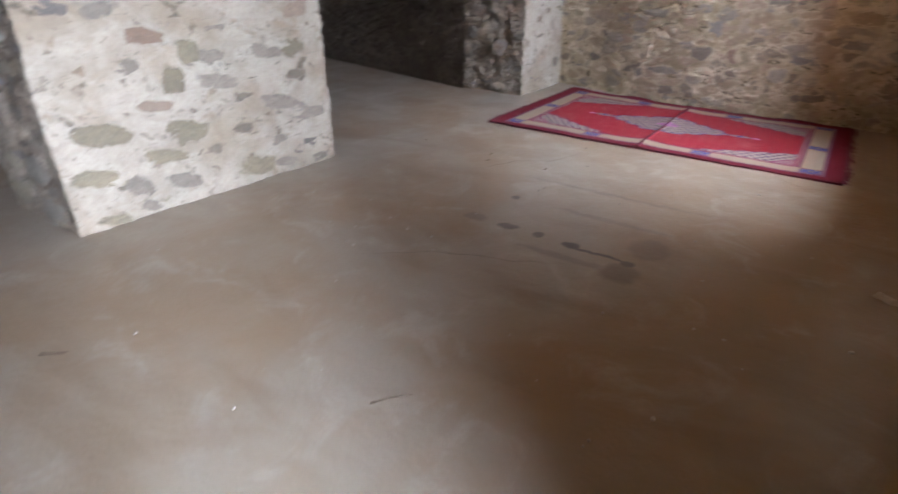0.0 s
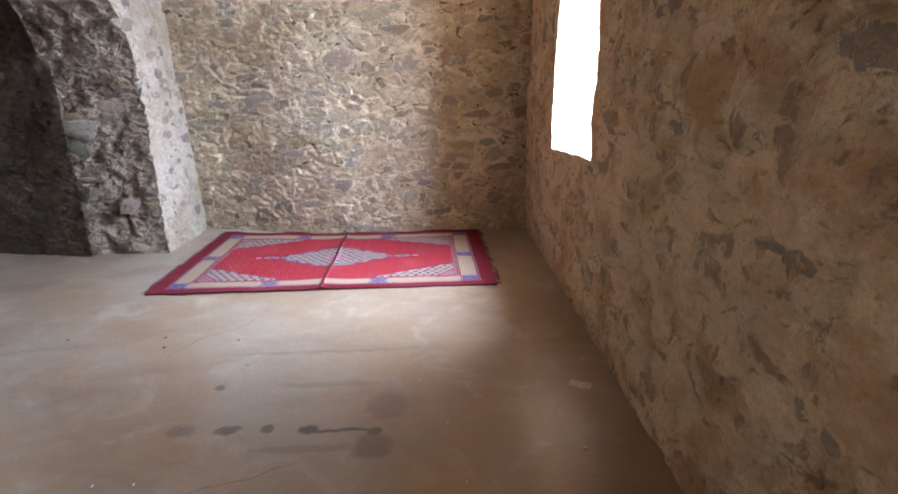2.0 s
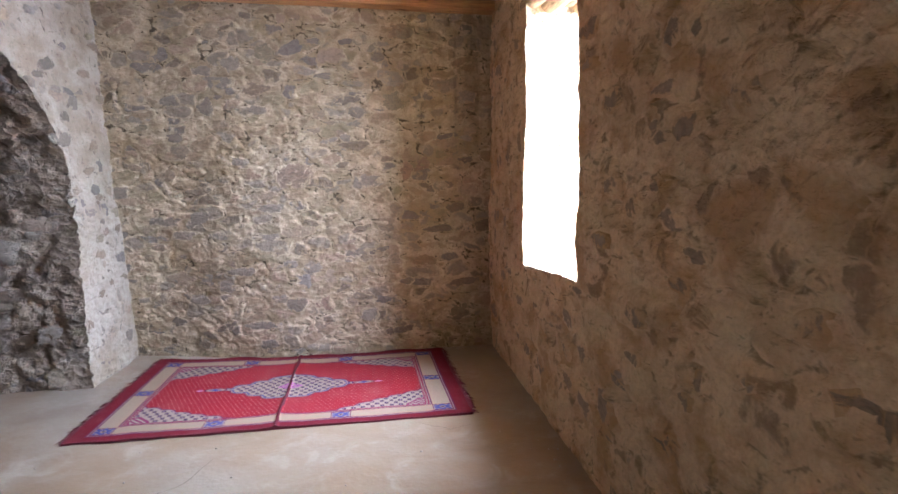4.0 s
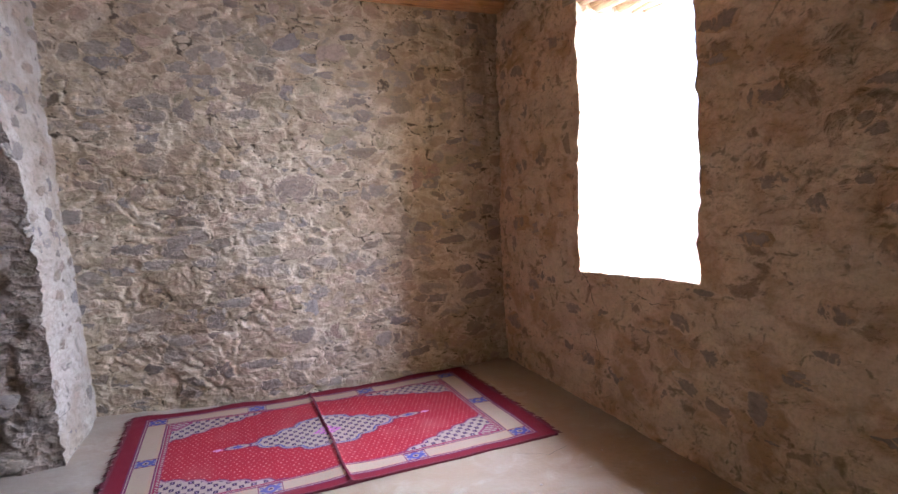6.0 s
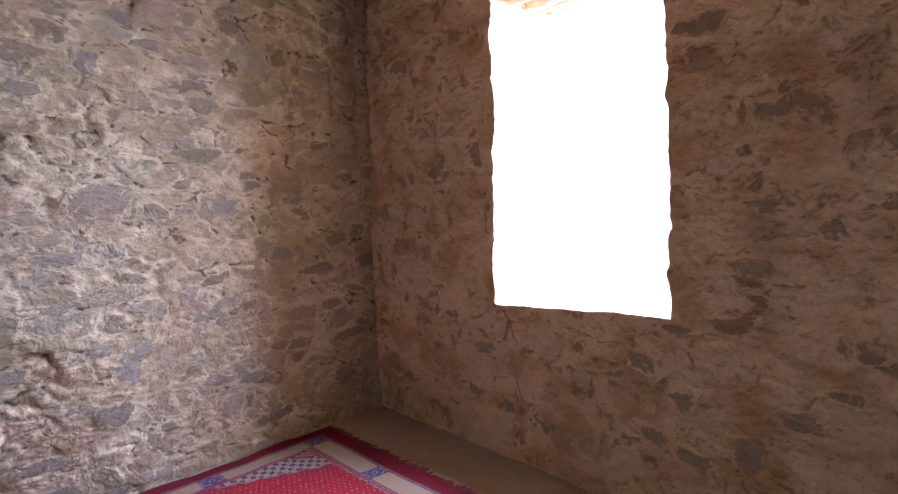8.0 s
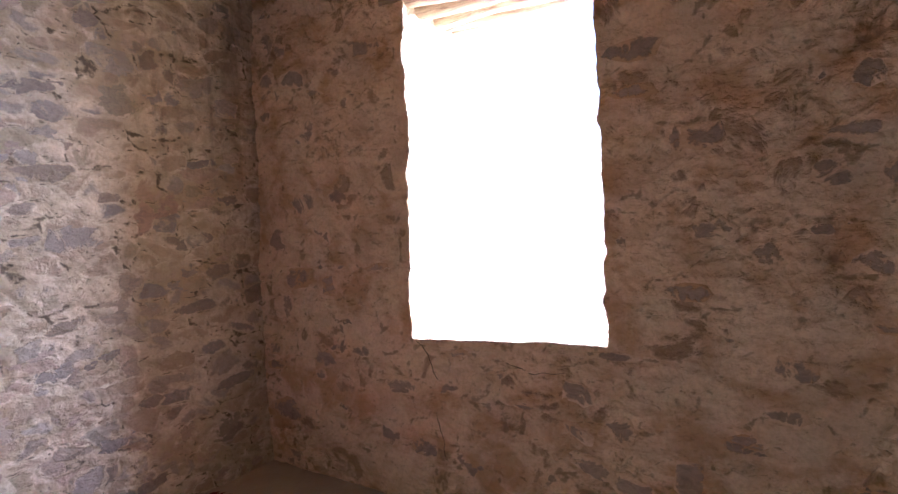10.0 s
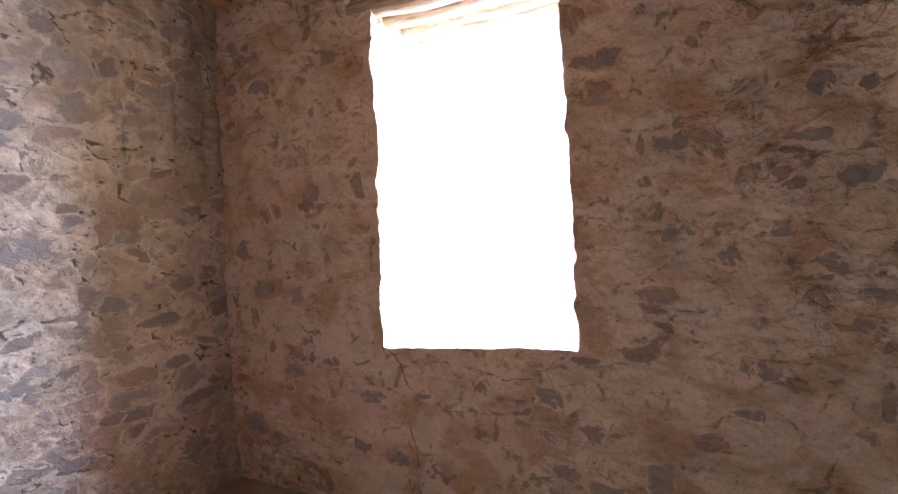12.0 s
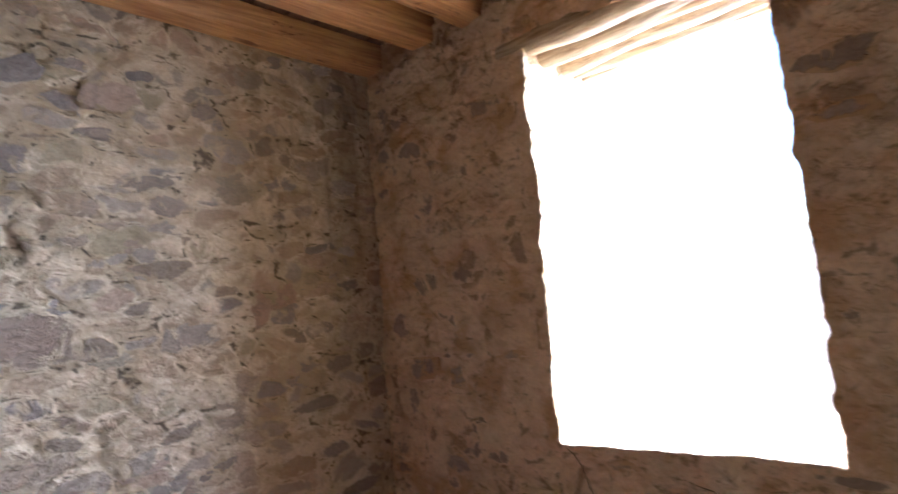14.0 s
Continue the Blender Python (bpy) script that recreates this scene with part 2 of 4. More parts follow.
def floor_material():
    """Worn cement screed: grey-tan, dusty mud tints, damp spots and drips."""
    n = Nodes("cement_floor")
    p = n.pos()
    c = n.mix(n.ramp(n.noise(p, 0.75, 5, 0.6, 0.5), 0.36, 0.64), (0.32, 0.225, 0.14), (0.36, 0.305, 0.235))
    c = n.mix(n.ramp(n.noise(p, 3.6, 6, 0.65, 0.8), 0.50, 0.72, 0, 0.6), c, (0.45, 0.40, 0.33))
    c = n.mix(n.ramp(n.noise(n.scaled(p, (1, 2.2, 1)), 1.3, 4, 0.55, 0.5), 0.48, 0.75, 0, 0.6), c, (0.23, 0.16, 0.10))
    c = n.mix(n.ramp(n.noise(p, 110, 3, 0.7), 0.4, 0.75, 0, 0.3), c, (0.30, 0.25, 0.20))
    wob = n.node("ShaderNodeTexNoise", Vector=p, Scale=14.0, Detail=3.0)
    shift = n.t.nodes.new("ShaderNodeVectorMath")
    shift.operation = "MULTIPLY_ADD"
    n.put(shift.inputs[0], wob.outputs["Color"])
    shift.inputs[1].default_value = (0.05, 0.05, 0)
    n.put(shift.inputs[2], p)
    sep = n.t.nodes.new("ShaderNodeSeparateXYZ")
    n.put(sep.inputs[0], shift.outputs[0])
    spots = [(-1.42, -3.14, 0.05, 0.035, 0.9), (-1.135, -3.17, 0.045, 0.03, 0.8), (-1.28, -3.155, 0.16, 0.014, 0.9),
             (-1.60, -3.125, 0.032, 0.035, 0.75), (-1.77, -3.12, 0.06, 0.035, 0.75), (-1.97, -3.12, 0.07, 0.05, 0.45),
             (-1.925, -2.765, 0.03, 0.03, 0.7), (-1.135, -3.27, 0.085, 0.10, 0.5), (-1.10, -2.98, 0.10, 0.12, 0.32),
             (-1.37, -3.27, 0.30, 0.03, 0.28), (-1.35, -2.77, 0.35, 0.025, 0.25), (-1.5, -2.42, 0.62, 0.02, 0.3)]
    total = None
    for x, y, rx, ry, k in spots:
        dx = n.math("DIVIDE", n.math("SUBTRACT", sep.outputs[0], x + 0.025), rx)
        dy = n.math("DIVIDE", n.math("SUBTRACT", sep.outputs[1], y + 0.025), ry)
        d = n.math("ADD", n.math("MULTIPLY", dx, dx), n.math("MULTIPLY", dy, dy))
        m = n.ramp(d, 0.35, 1.25, k, 0.0)
        total = m if total is None else n.math("MAXIMUM", total, m)
    c = n.mix(total, c, (0.10, 0.088, 0.085))
    rough = n.ramp(n.noise(p, 2.4, 5, 0.6), 0.3, 0.7, 0.30, 0.48)
    h = n.math("ADD", n.noise(p, 5, 4, 0.5), n.math("MULTIPLY", n.noise(p, 40, 4, 0.6), 0.25))
    return n.finish(c, rough, h, 0.006)


M_FLOOR = floor_material()


def plain_material(name, colour, rough, scale=40, vary=0.25, depth=0.002):
    n = Nodes(name)
    p = n.pos()
    f = n.noise(p, scale, 4, 0.6)
    dark = tuple(v * (1 - vary) for v in colour)
    return n.finish(n.mix(n.ramp(f, 0.35, 0.65), colour, dark), rough, f, depth)


M_CRACK = plain_material("crack_dirt", (0.07, 0.05, 0.04), 0.95)
M_PAPER = plain_material("scrap_paper", (0.62, 0.56, 0.48), 0.85, 30, 0.15)
M_TWIG = plain_material("dry_bark", (0.13, 0.09, 0.06), 0.9)
M_GRIT = plain_material("pale_grit", (0.5, 0.46, 0.4), 0.9)


def rug_material():
    n = Nodes("woven_rug")
    col = n.t.nodes.new("ShaderNodeVertexColor")
    col.layer_name = "pattern"
    p = n.pos()
    pile = n.noise(p, 260, 2, 0.7)
    c = n.mix(n.ramp(pile, 0.3, 0.75, 0.0, 0.30), col.outputs[0], (0.12, 0.02, 0.035))
    c = n.mix(n.ramp(n.noise(p, 2.5, 4), 0.52, 0.75, 0, 0.10), c, (0.5, 0.33, 0.28))
    n.bsdf.inputs["Specular IOR Level"].default_value = 0.15
    return n.finish(c, 0.9, pile, 0.002)


M_RUG = rug_material()
M_FRINGE = plain_material("maroon_wool", (0.16, 0.022, 0.035), 0.95, 120, 0.4)


# ---- mesh helpers ----
def link(name, me, material, parent=None, label=""):
    ob = new(name, me)
    if material and not me.materials:
        me.materials.append(material)
    if parent:
        ob.parent = parent
    return tagged(ob, label)


def part(name, bm, material, parent=None, label="", smooth=False):
    me = bpy.data.meshes.new(name)
    bm.to_mesh(me)
    bm.free()
    if smooth:
        me.shade_smooth()
    return link(name, me, material, parent, label)


def outward(q):
    """Roughly the way into the room from a wall at q."""
    if q.x > -0.3:
        return Vector((-1, 0, 0))
    if q.x > -3.1:
        return Vector((0, -1, 0))
    return Vector((1, 0, 0)) if q.x > -3.5 else Vector((0, -1, 0))


def packed(q):
    """The packed stone at a point of a wall: how far it stands out, a number of its own, and how far its joint is."""
    east = q.x > -0.3 and q.y < -0.2
    k = (4.3, 6.6) if east else (5.2, 10.4)
    r = Vector((q.x * k[0], q.y * k[0], q.z * k[1]))
    r += noise.noise_vector(q * 5.0) * 0.30 + noise.noise_vector(q * 17.0) * 0.10
    dist, near = noise.voronoi(r)
    edge = dist[1] - dist[0]
    own = noise.noise_vector(near[0] * 31.7 + Vector((0.5, 0.3, 0.7)))
    tilt = noise.noise_vector(near[0] * 17.3 + Vector((7.1, 3.3, 1.9)))
    filled = smooth01(0.5 + 2.2 * noise.noise(q * 3.1 + Vector((4, 4, 4))))
    size, face, joint = (0.014, 0.055, 0.020) if east else (0.008, 0.019, 0.019)
    face *= 1 - 0.4 * filled
    out = size * own.x + face * tilt.dot(r - near[0]) - joint * (1 - 0.75 * filled) * (1 - smooth01(edge / 0.16))
    fine = Vector((q.x * 13, q.y * 13, q.z * 19)) + noise.noise_vector(q * 11.0) * 0.4
    chip = noise.voronoi(fine)[1][0]
    out += 0.006 * noise.noise_vector(chip * 23.1).dot(fine - chip)
    return out, (own.y * 7.3) % 1.0, edge


def wobble(p):
    """Uneven masonry: where a point of a flat wall really lies, with its stone's number and joint."""
    q = Vector(p)
    d = noise.noise_vector(q * 2.3) * 0.018 + noise.noise_vector(q * 7.5 + Vector((3, 1, 7))) * 0.006
    lump, own, edge = packed(q)
    d += noise.noise_vector(q * 21 + Vector((9, 4, 2))) * 0.0035 + noise.noise_vector(q * 43) * 0.003
    if q.x > -0.3 and q.y < -0.2:
        a, b = WIN[0]
        gap = max(a - q.y, q.y - b, SILL - q.z, q.z - HEAD)
        lump *= 1.3 * min(1.0, max(0.15, gap / 0.2)) * min(1.0, 0.25 + max(0.0, q.z) / 0.35)
        chip = noise.noise_vector(q * 8.5 + Vector((1, 6, 2))) * 0.014 + noise.noise_vector(q * 24) * 0.014
        d += Vector((0, chip.y, chip.z * 0.4)) * max(0.0, 1 - abs(gap) / 0.09) * min(1.0, max(0.0, (q.z - SILL + 0.08) / 0.2))
    return q + d + outward(q) * lump, own, edge


class Surface:
    """Grids of quads gathered into one mesh; every point goes through bend and then wobble."""

    def __init__(self, bend=lambda q: q, rough=True):
        self.verts, self.faces, self.bend, self.rough = [], [], bend, rough
        self.cells, self.edges = [], []

    def at(self, p):
        q = self.bend(Vector(p))
        return wobble(q)[0] if self.rough else q

    def grid(self, fn, us, vs, keep=None):
        base = len(self.verts)
        for u in us:
            for v in vs:
                q = self.bend(Vector(fn(u, v)))
                place, own, edge = wobble(q) if self.rough else (q, 0.0, 1.0)
                self.verts.append(place)
                self.cells.append(own)
                self.edges.append(edge)
        m = len(vs)
        for i in range(len(us) - 1):
            for j in range(m - 1):
                if keep and not keep(0.5 * (us[i] + us[i + 1]), 0.5 * (vs[j] + vs[j + 1])):
                    continue
                a = base + i * m + j
                self.faces.append((a, a + m, a + m + 1, a + 1))
        return self

    def done(self, name, material, parent=None):
        me = bpy.data.meshes.new(name)
        me.from_pydata(self.verts, [], self.faces)
        me.shade_smooth()
        me.attributes.new("cell", "FLOAT", "POINT").data.foreach_set("value", self.cells)
        me.attributes.new("edge", "FLOAT", "POINT").data.foreach_set("value", self.edges)
        return link(name, me, material, parent)


def steps(stops, size):
    """Even steps of about that size that land on every stop."""
    out = [stops[0]]
    for a, b in zip(stops, stops[1:]):
        k = max(1, round(abs(b - a) / size))
        out += [a + (b - a) * (i + 1) / k for i in range(k)]
    return out


def smooth01(x):
    x = min(1.0, max(0.0, x))
    return x * x * (3 - 2 * x)


# ---- plan (metres; the room's north-east corner at the origin) ----
TOP = 3.25                      # masonry runs up past the ceiling boards
SOUTH = -7.45
WIN = [(-2.18, -1.155)]                    # the window opening of the east wall
DOOR = (-6.08, -5.33, 2.05)                # the doorway behind the start of the walk
SILL, HEAD, THICK = 0.915, 2.65, 0.67
ARCH = [(-2.83, -0.41), (-6.88, -4.44)]    # the arcade's two arches
SPRING, RISE = 1.33, 1.20
WEST_END, ARC_DEEP = -7.2, 0.72


def ceiling_z(x):
    return 2.88 - 0.040 * max(x, -3.3)


def bend_north(q):
    s = smooth01((-1.55 - q.x) / 2.1)
    q.y += 0.46 * s * (1 - 0.24 * q.z)
    return q


def bend_east(q):
    q.x += 0.03 * max(0.0, q.z - 0.95)
    q.y += 0.028 * max(0.0, q.z - 0.95) * max(0.0, 1 - abs(q.y - WIN[0][0]) / 0.6)
    for a, b in WIN:
        if a - 0.8 < q.y < b + 0.5:
            k = max(0.0, 1 - abs(q.z - SILL) / 0.5)
            q.z += k * (0.055 * smooth01((b - q.y) / (b - a)) - 0.008)
    return q


def bend_arcade(q):
    q.x += 0.05 * (min(q.y, 0) + 0.4)
    return q


def arch_z(y, a, b):
    c, r = (a + b) / 2, (b - a) / 2
    return SPRING + RISE * math.sqrt(max(0.0, 1 - ((y - c) / r) ** 2))


# floor and ground
fl = Surface(lambda q: q, False)
fl.bend = lambda q: Vector((q.x, q.y, q.z + 0.006 * noise.noise(q * 0.9)))
fl.grid(lambda u, v: (u, v, 0.0), steps([WEST_END - 0.3, 0.3], 0.12), steps([SOUTH - 0.3, 0.9], 0.12))
floor = tagged(fl.done("floor", M_FLOOR), "worn grey-tan cement screed floor with drips and cracks", "floor", kind="structure")
bm = bmesh.new()
bmesh.ops.create_grid(bm, x_segments=4, y_segments=4, size=2500)
bmesh.ops.translate(bm, verts=bm.verts, vec=(0, 0, -0.25))
tagged(part("ground", bm, M_GROUND), "bare dry sunlit soil around the building", "ground", kind="structure")

# north wall
STEP = 0.022
nw = Surface(bend_north)
nw.grid(lambda u, v: (u, 0.0, v), steps([0.12, -3.5], 0.014), steps([-0.05, TOP], 0.014))
nw.grid(lambda u, v: (u, v, TOP), steps([0.12, -3.5], 0.3), steps([0.0, 0.7], 0.3))
nw.grid(lambda u, v: (u, 0.7, v), steps([0.12, -3.5], 0.3), steps([-0.3, TOP], 0.3))
wall_north = tagged(nw.done("wall_north", M_MORTAR), "rough rubble stone wall in tan lime mortar", "wall", kind="structure")

# east wall with the window and the doorway
ew = Surface(bend_east)
ys = steps([0.6, WIN[0][1], WIN[0][0], DOOR[1]], STEP) + steps([DOOR[1], DOOR[0], SOUTH - 0.4], 0.05)[1:]
zs = steps([-0.05, SILL, DOOR[2], HEAD, TOP], 0.018)
SPLAY = ((-0.02, 0.06), (0.0, 0.0))


def holes(k):
    """The two openings as y from, y to, z from, z to, at the inner face (k 0) or the outer one (k 1)."""
    (a, b), (lo, hi) = WIN[0], SPLAY[0]
    return [(a + k * lo, b + k * hi, SILL, HEAD), (DOOR[0], DOOR[1], -0.3, DOOR[2])]


def solid(k):
    return lambda y, z: not any(a < y < b and lo < z < hi for a, b, lo, hi in holes(k))


ew.grid(lambda u, v: (0.0, u, v), ys, zs, solid(0))
out_w, out_d = holes(1)
ew.grid(lambda u, v: (THICK, u, v), steps([0.6, out_w[1], out_w[0], out_d[1], out_d[0], SOUTH - 0.4], 0.1), steps([-0.3, SILL, DOOR[2], HEAD, TOP], 0.1), solid(1))
for (a, b, lo, hi), (c, d, _, _) in zip(holes(0), holes(1)):
    for near, far in ((a, c), (b, d)):
        ew.grid(lambda u, v: (u * THICK, near + (far - near) * u, v), steps([0, 1], STEP / THICK), steps([lo, hi], STEP))
    for lvl in (lo, hi):
        ew.grid(lambda u, v: (u * THICK, a + (c - a) * u + v * ((b - a) + (d - b - c + a) * u), lvl), steps([0, 1], STEP / THICK), steps([0, 1], STEP))
wall_east = tagged(ew.done("wall_east", M_EAST), "thick rubble wall smeared with brown mud mortar, deep window opening", "wall", kind="structure")

# arcade wall on the west side of the room
aw = Surface(bend_arcade)
X0, X1 = -3.2, -3.2 - ARC_DEEP
edges = [0.75, ARCH[0][1], ARCH[0][0], ARCH[1][1], ARCH[1][0], SOUTH - 0.4]
for x, fine in ((X0, STEP), (X1, 0.06)):
    for hi, lo in ((edges[0], edges[1]), (edges[2], edges[3]), (edges[4], edges[5])):
        aw.grid(lambda u, v: (x, u, v), steps([hi, lo], fine), steps([-0.05, SPRING, TOP], fine))
    for a, b in ARCH:
        c, r = (a + b) / 2, (b - a) / 2
        k = 110 if fine == STEP else 40
        ang = [math.pi * i / k for i in range(k + 1)]
        aw.grid(lambda u, v: (x, c + r * math.cos(u), arch_z(c + r * math.cos(u), a, b) * (1 - v) + TOP * v), ang, [i / 40 for i in range(41)])
lime = tagged(aw.done("wall_west", M_LIME), "lime-washed rubble arcade wall with two round arches", "wall", kind="structure")


def bend_reveal(q):
    """The broken stone inside the arches stands in and out far more than the plastered faces."""
    k = math.sin(math.pi * min(1.0, max(0.0, (X0 - q.x) / ARC_DEEP))) ** 0.5
    r = bend_arcade(q)
    return r + (noise.noise_vector(r * 4.5 + Vector((2, 8, 3))) * 0.035 + noise.noise_vector(r * 11) * 0.026) * k


jw = Surface(bend_reveal)
for a, b in ARCH:
    c, r = (a + b) / 2, (b - a) / 2
    for y in (a, b):
        jw.grid(lambda u, v: (u, y, v), steps([X0, X1], STEP), steps([-0.05, SPRING], STEP))
    jw.grid(lambda u, v: (v, c + r * math.cos(u), arch_z(c + r * math.cos(u), a, b)), [math.pi * i / 110 for i in range(111)], steps([X0, X1], STEP))
wall_reveal = tagged(jw.done("wall_reveal", M_REVEAL), "raw rubble reveals inside the two round arches", "wall", kind="structure")

# plain walls that close the place
cw = Surface(rough=True)
cw.grid(lambda u, v: (u, SOUTH, v), steps([0.6, WEST_END - 0.4], 0.07), steps([-0.05, TOP], 0.07))
cw.grid(lambda u, v: (WEST_END, u, v), steps([1.4, SOUTH - 0.4], 0.07), steps([-0.05, TOP], 0.07))
cw.grid(lambda u, v: (u, 1.25, v), steps([X1 + 0.3, WEST_END - 0.4], 0.2), steps([-0.05, TOP], 0.2))
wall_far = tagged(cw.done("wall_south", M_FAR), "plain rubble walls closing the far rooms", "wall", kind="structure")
dw = Surface(rough=True)
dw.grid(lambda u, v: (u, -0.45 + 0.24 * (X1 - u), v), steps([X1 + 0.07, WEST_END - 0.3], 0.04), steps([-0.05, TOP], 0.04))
tagged(dw.done("wall_inner", M_FAR), "rubble wall of the room beyond the arches, coloured dark for its shade", "wall", kind="structure")


# ceiling: boards above, beams below
def box_bm(bm, lo, hi, bevel=0.0, shift=None):
    m = Matrix.LocRotScale(((Vector(lo) + Vector(hi)) / 2), None, Vector(hi) - Vector(lo))
    made = bmesh.ops.create_cube(bm, size=1, matrix=m)["verts"]
    if bevel:
        es = list({e for v in made for e in v.link_edges})
        bmesh.ops.bevel(bm, geom=es, offset=bevel, segments=2, affect="EDGES", profile=0.6)
    return bm


bm = bmesh.new()
x = 0.3
while x > WEST_END - 0.4:
    w = random.uniform(0.13, 0.19)
    z = ceiling_z(x - w / 2) + 0.145 + random.uniform(0, 0.006)
    box_bm(bm, (x - w + 0.006, SOUTH - 0.5, z), (x, 1.0, z + 0.03), 0.003)
    x -= w
box_bm(bm, (WEST_END - 0.6, SOUTH - 0.7, TOP - 0.02), (THICK + 0.1, 1.6, TOP + 0.2))
tagged(part("ceiling", bm, M_BOARD), "dark brown board ceiling laid over timber beams", "ceiling", kind="structure")

beam_tops = [-0.09, -0.515, -0.86] + [-0.86 - 0.36 * i for i in range(1, 19)]
for i, y in enumerate(beam_tops):
    bm = bmesh.new()
    half = 0.075
    box_bm(bm, (-3.55, y - half, 0.0), (0.12, y + half, 0.145), 0.008)
    es = [e for e in bm.edges if abs(e.verts[0].co.x - e.verts[1].co.x) > 2]
    bmesh.ops.subdivide_edges(bm, edges=es, cuts=24)
    for v in bm.verts:
        q = v.co.copy()
        v.co += noise.noise_vector(Vector((q.x * 1.1, y * 9, q.z * 3))) * 0.008
        v.co.z += ceiling_z(q.x)
    ob = part("ceiling_beam", bm, M_BEAM, smooth=False)
    tagged(ob, "orange-brown sawn pine ceiling beam with dark knots", "beam", "ceiling beams", "structure")


# ---- window lintels: rough poles over each opening ----
def pole(bm, y0, y1, x, z, r, seed):
    rings, n = 22, 12
    prev = None
    for i in range(rings):
        f = i / (rings - 1)
        q = Vector((seed * 3.1, f * 2.2, 0.5))
        c = Vector((x, y0 + (y1 - y0) * f, z)) + noise.noise_vector(q) * 0.045
        rr = r * (1 + 0.22 * noise.noise(q * 1.7))
        ring = []
        for k in range(n):
            a = 2 * math.pi * k / n
            k2 = 1 + 0.16 * noise.noise(Vector((math.cos(a) * 2 + seed, math.sin(a) * 2, f * 1.2)))
            ring.append(bm.verts.new(c + Vector((math.cos(a) * rr * k2, 0, math.sin(a) * rr * k2))))
        if prev:
            for k in range(n):
                bm.faces.new((prev[k], prev[(k + 1) % n], ring[(k + 1) % n], ring[k]))
        else:
            bm.faces.new(ring[::-1])
        prev = ring
    bm.faces.new(prev)


for w, (a, b) in enumerate(WIN):
    lintel = tagged(new("lintel"), "weathered pale wooden poles laid as window lintel", "lintel", "window lintels")
    lintel.location = (THICK / 2, (a + b) / 2, HEAD)
    for i, (x, r) in enumerate(((0.115, 0.058), (0.225, 0.066), (0.335, 0.052), (0.44, 0.066), (0.55, 0.06), (0.64, 0.048))):
        bm = bmesh.new()
        pole(bm, a - 0.12, b + 0.13, x, HEAD + 0.012, r, i + 7 * w)
        bmesh.ops.translate(bm, verts=bm.verts, vec=-lintel.location)
        part("pole", bm, M_LOG, lintel, smooth=True)


# ---- the rug ----
RUG_L, RUG_W = 2.5, 1.52
MAROON, RED, CREAM = (0.165, 0.011, 0.021), (0.30, 0.017, 0.027), (0.36, 0.285, 0.195)
NAVY, BLUE, PURPLE, WHITE = (0.03, 0.022, 0.06), (0.06, 0.08, 0.25), (0.13, 0.025, 0.075), (0.34, 0.275, 0.225)


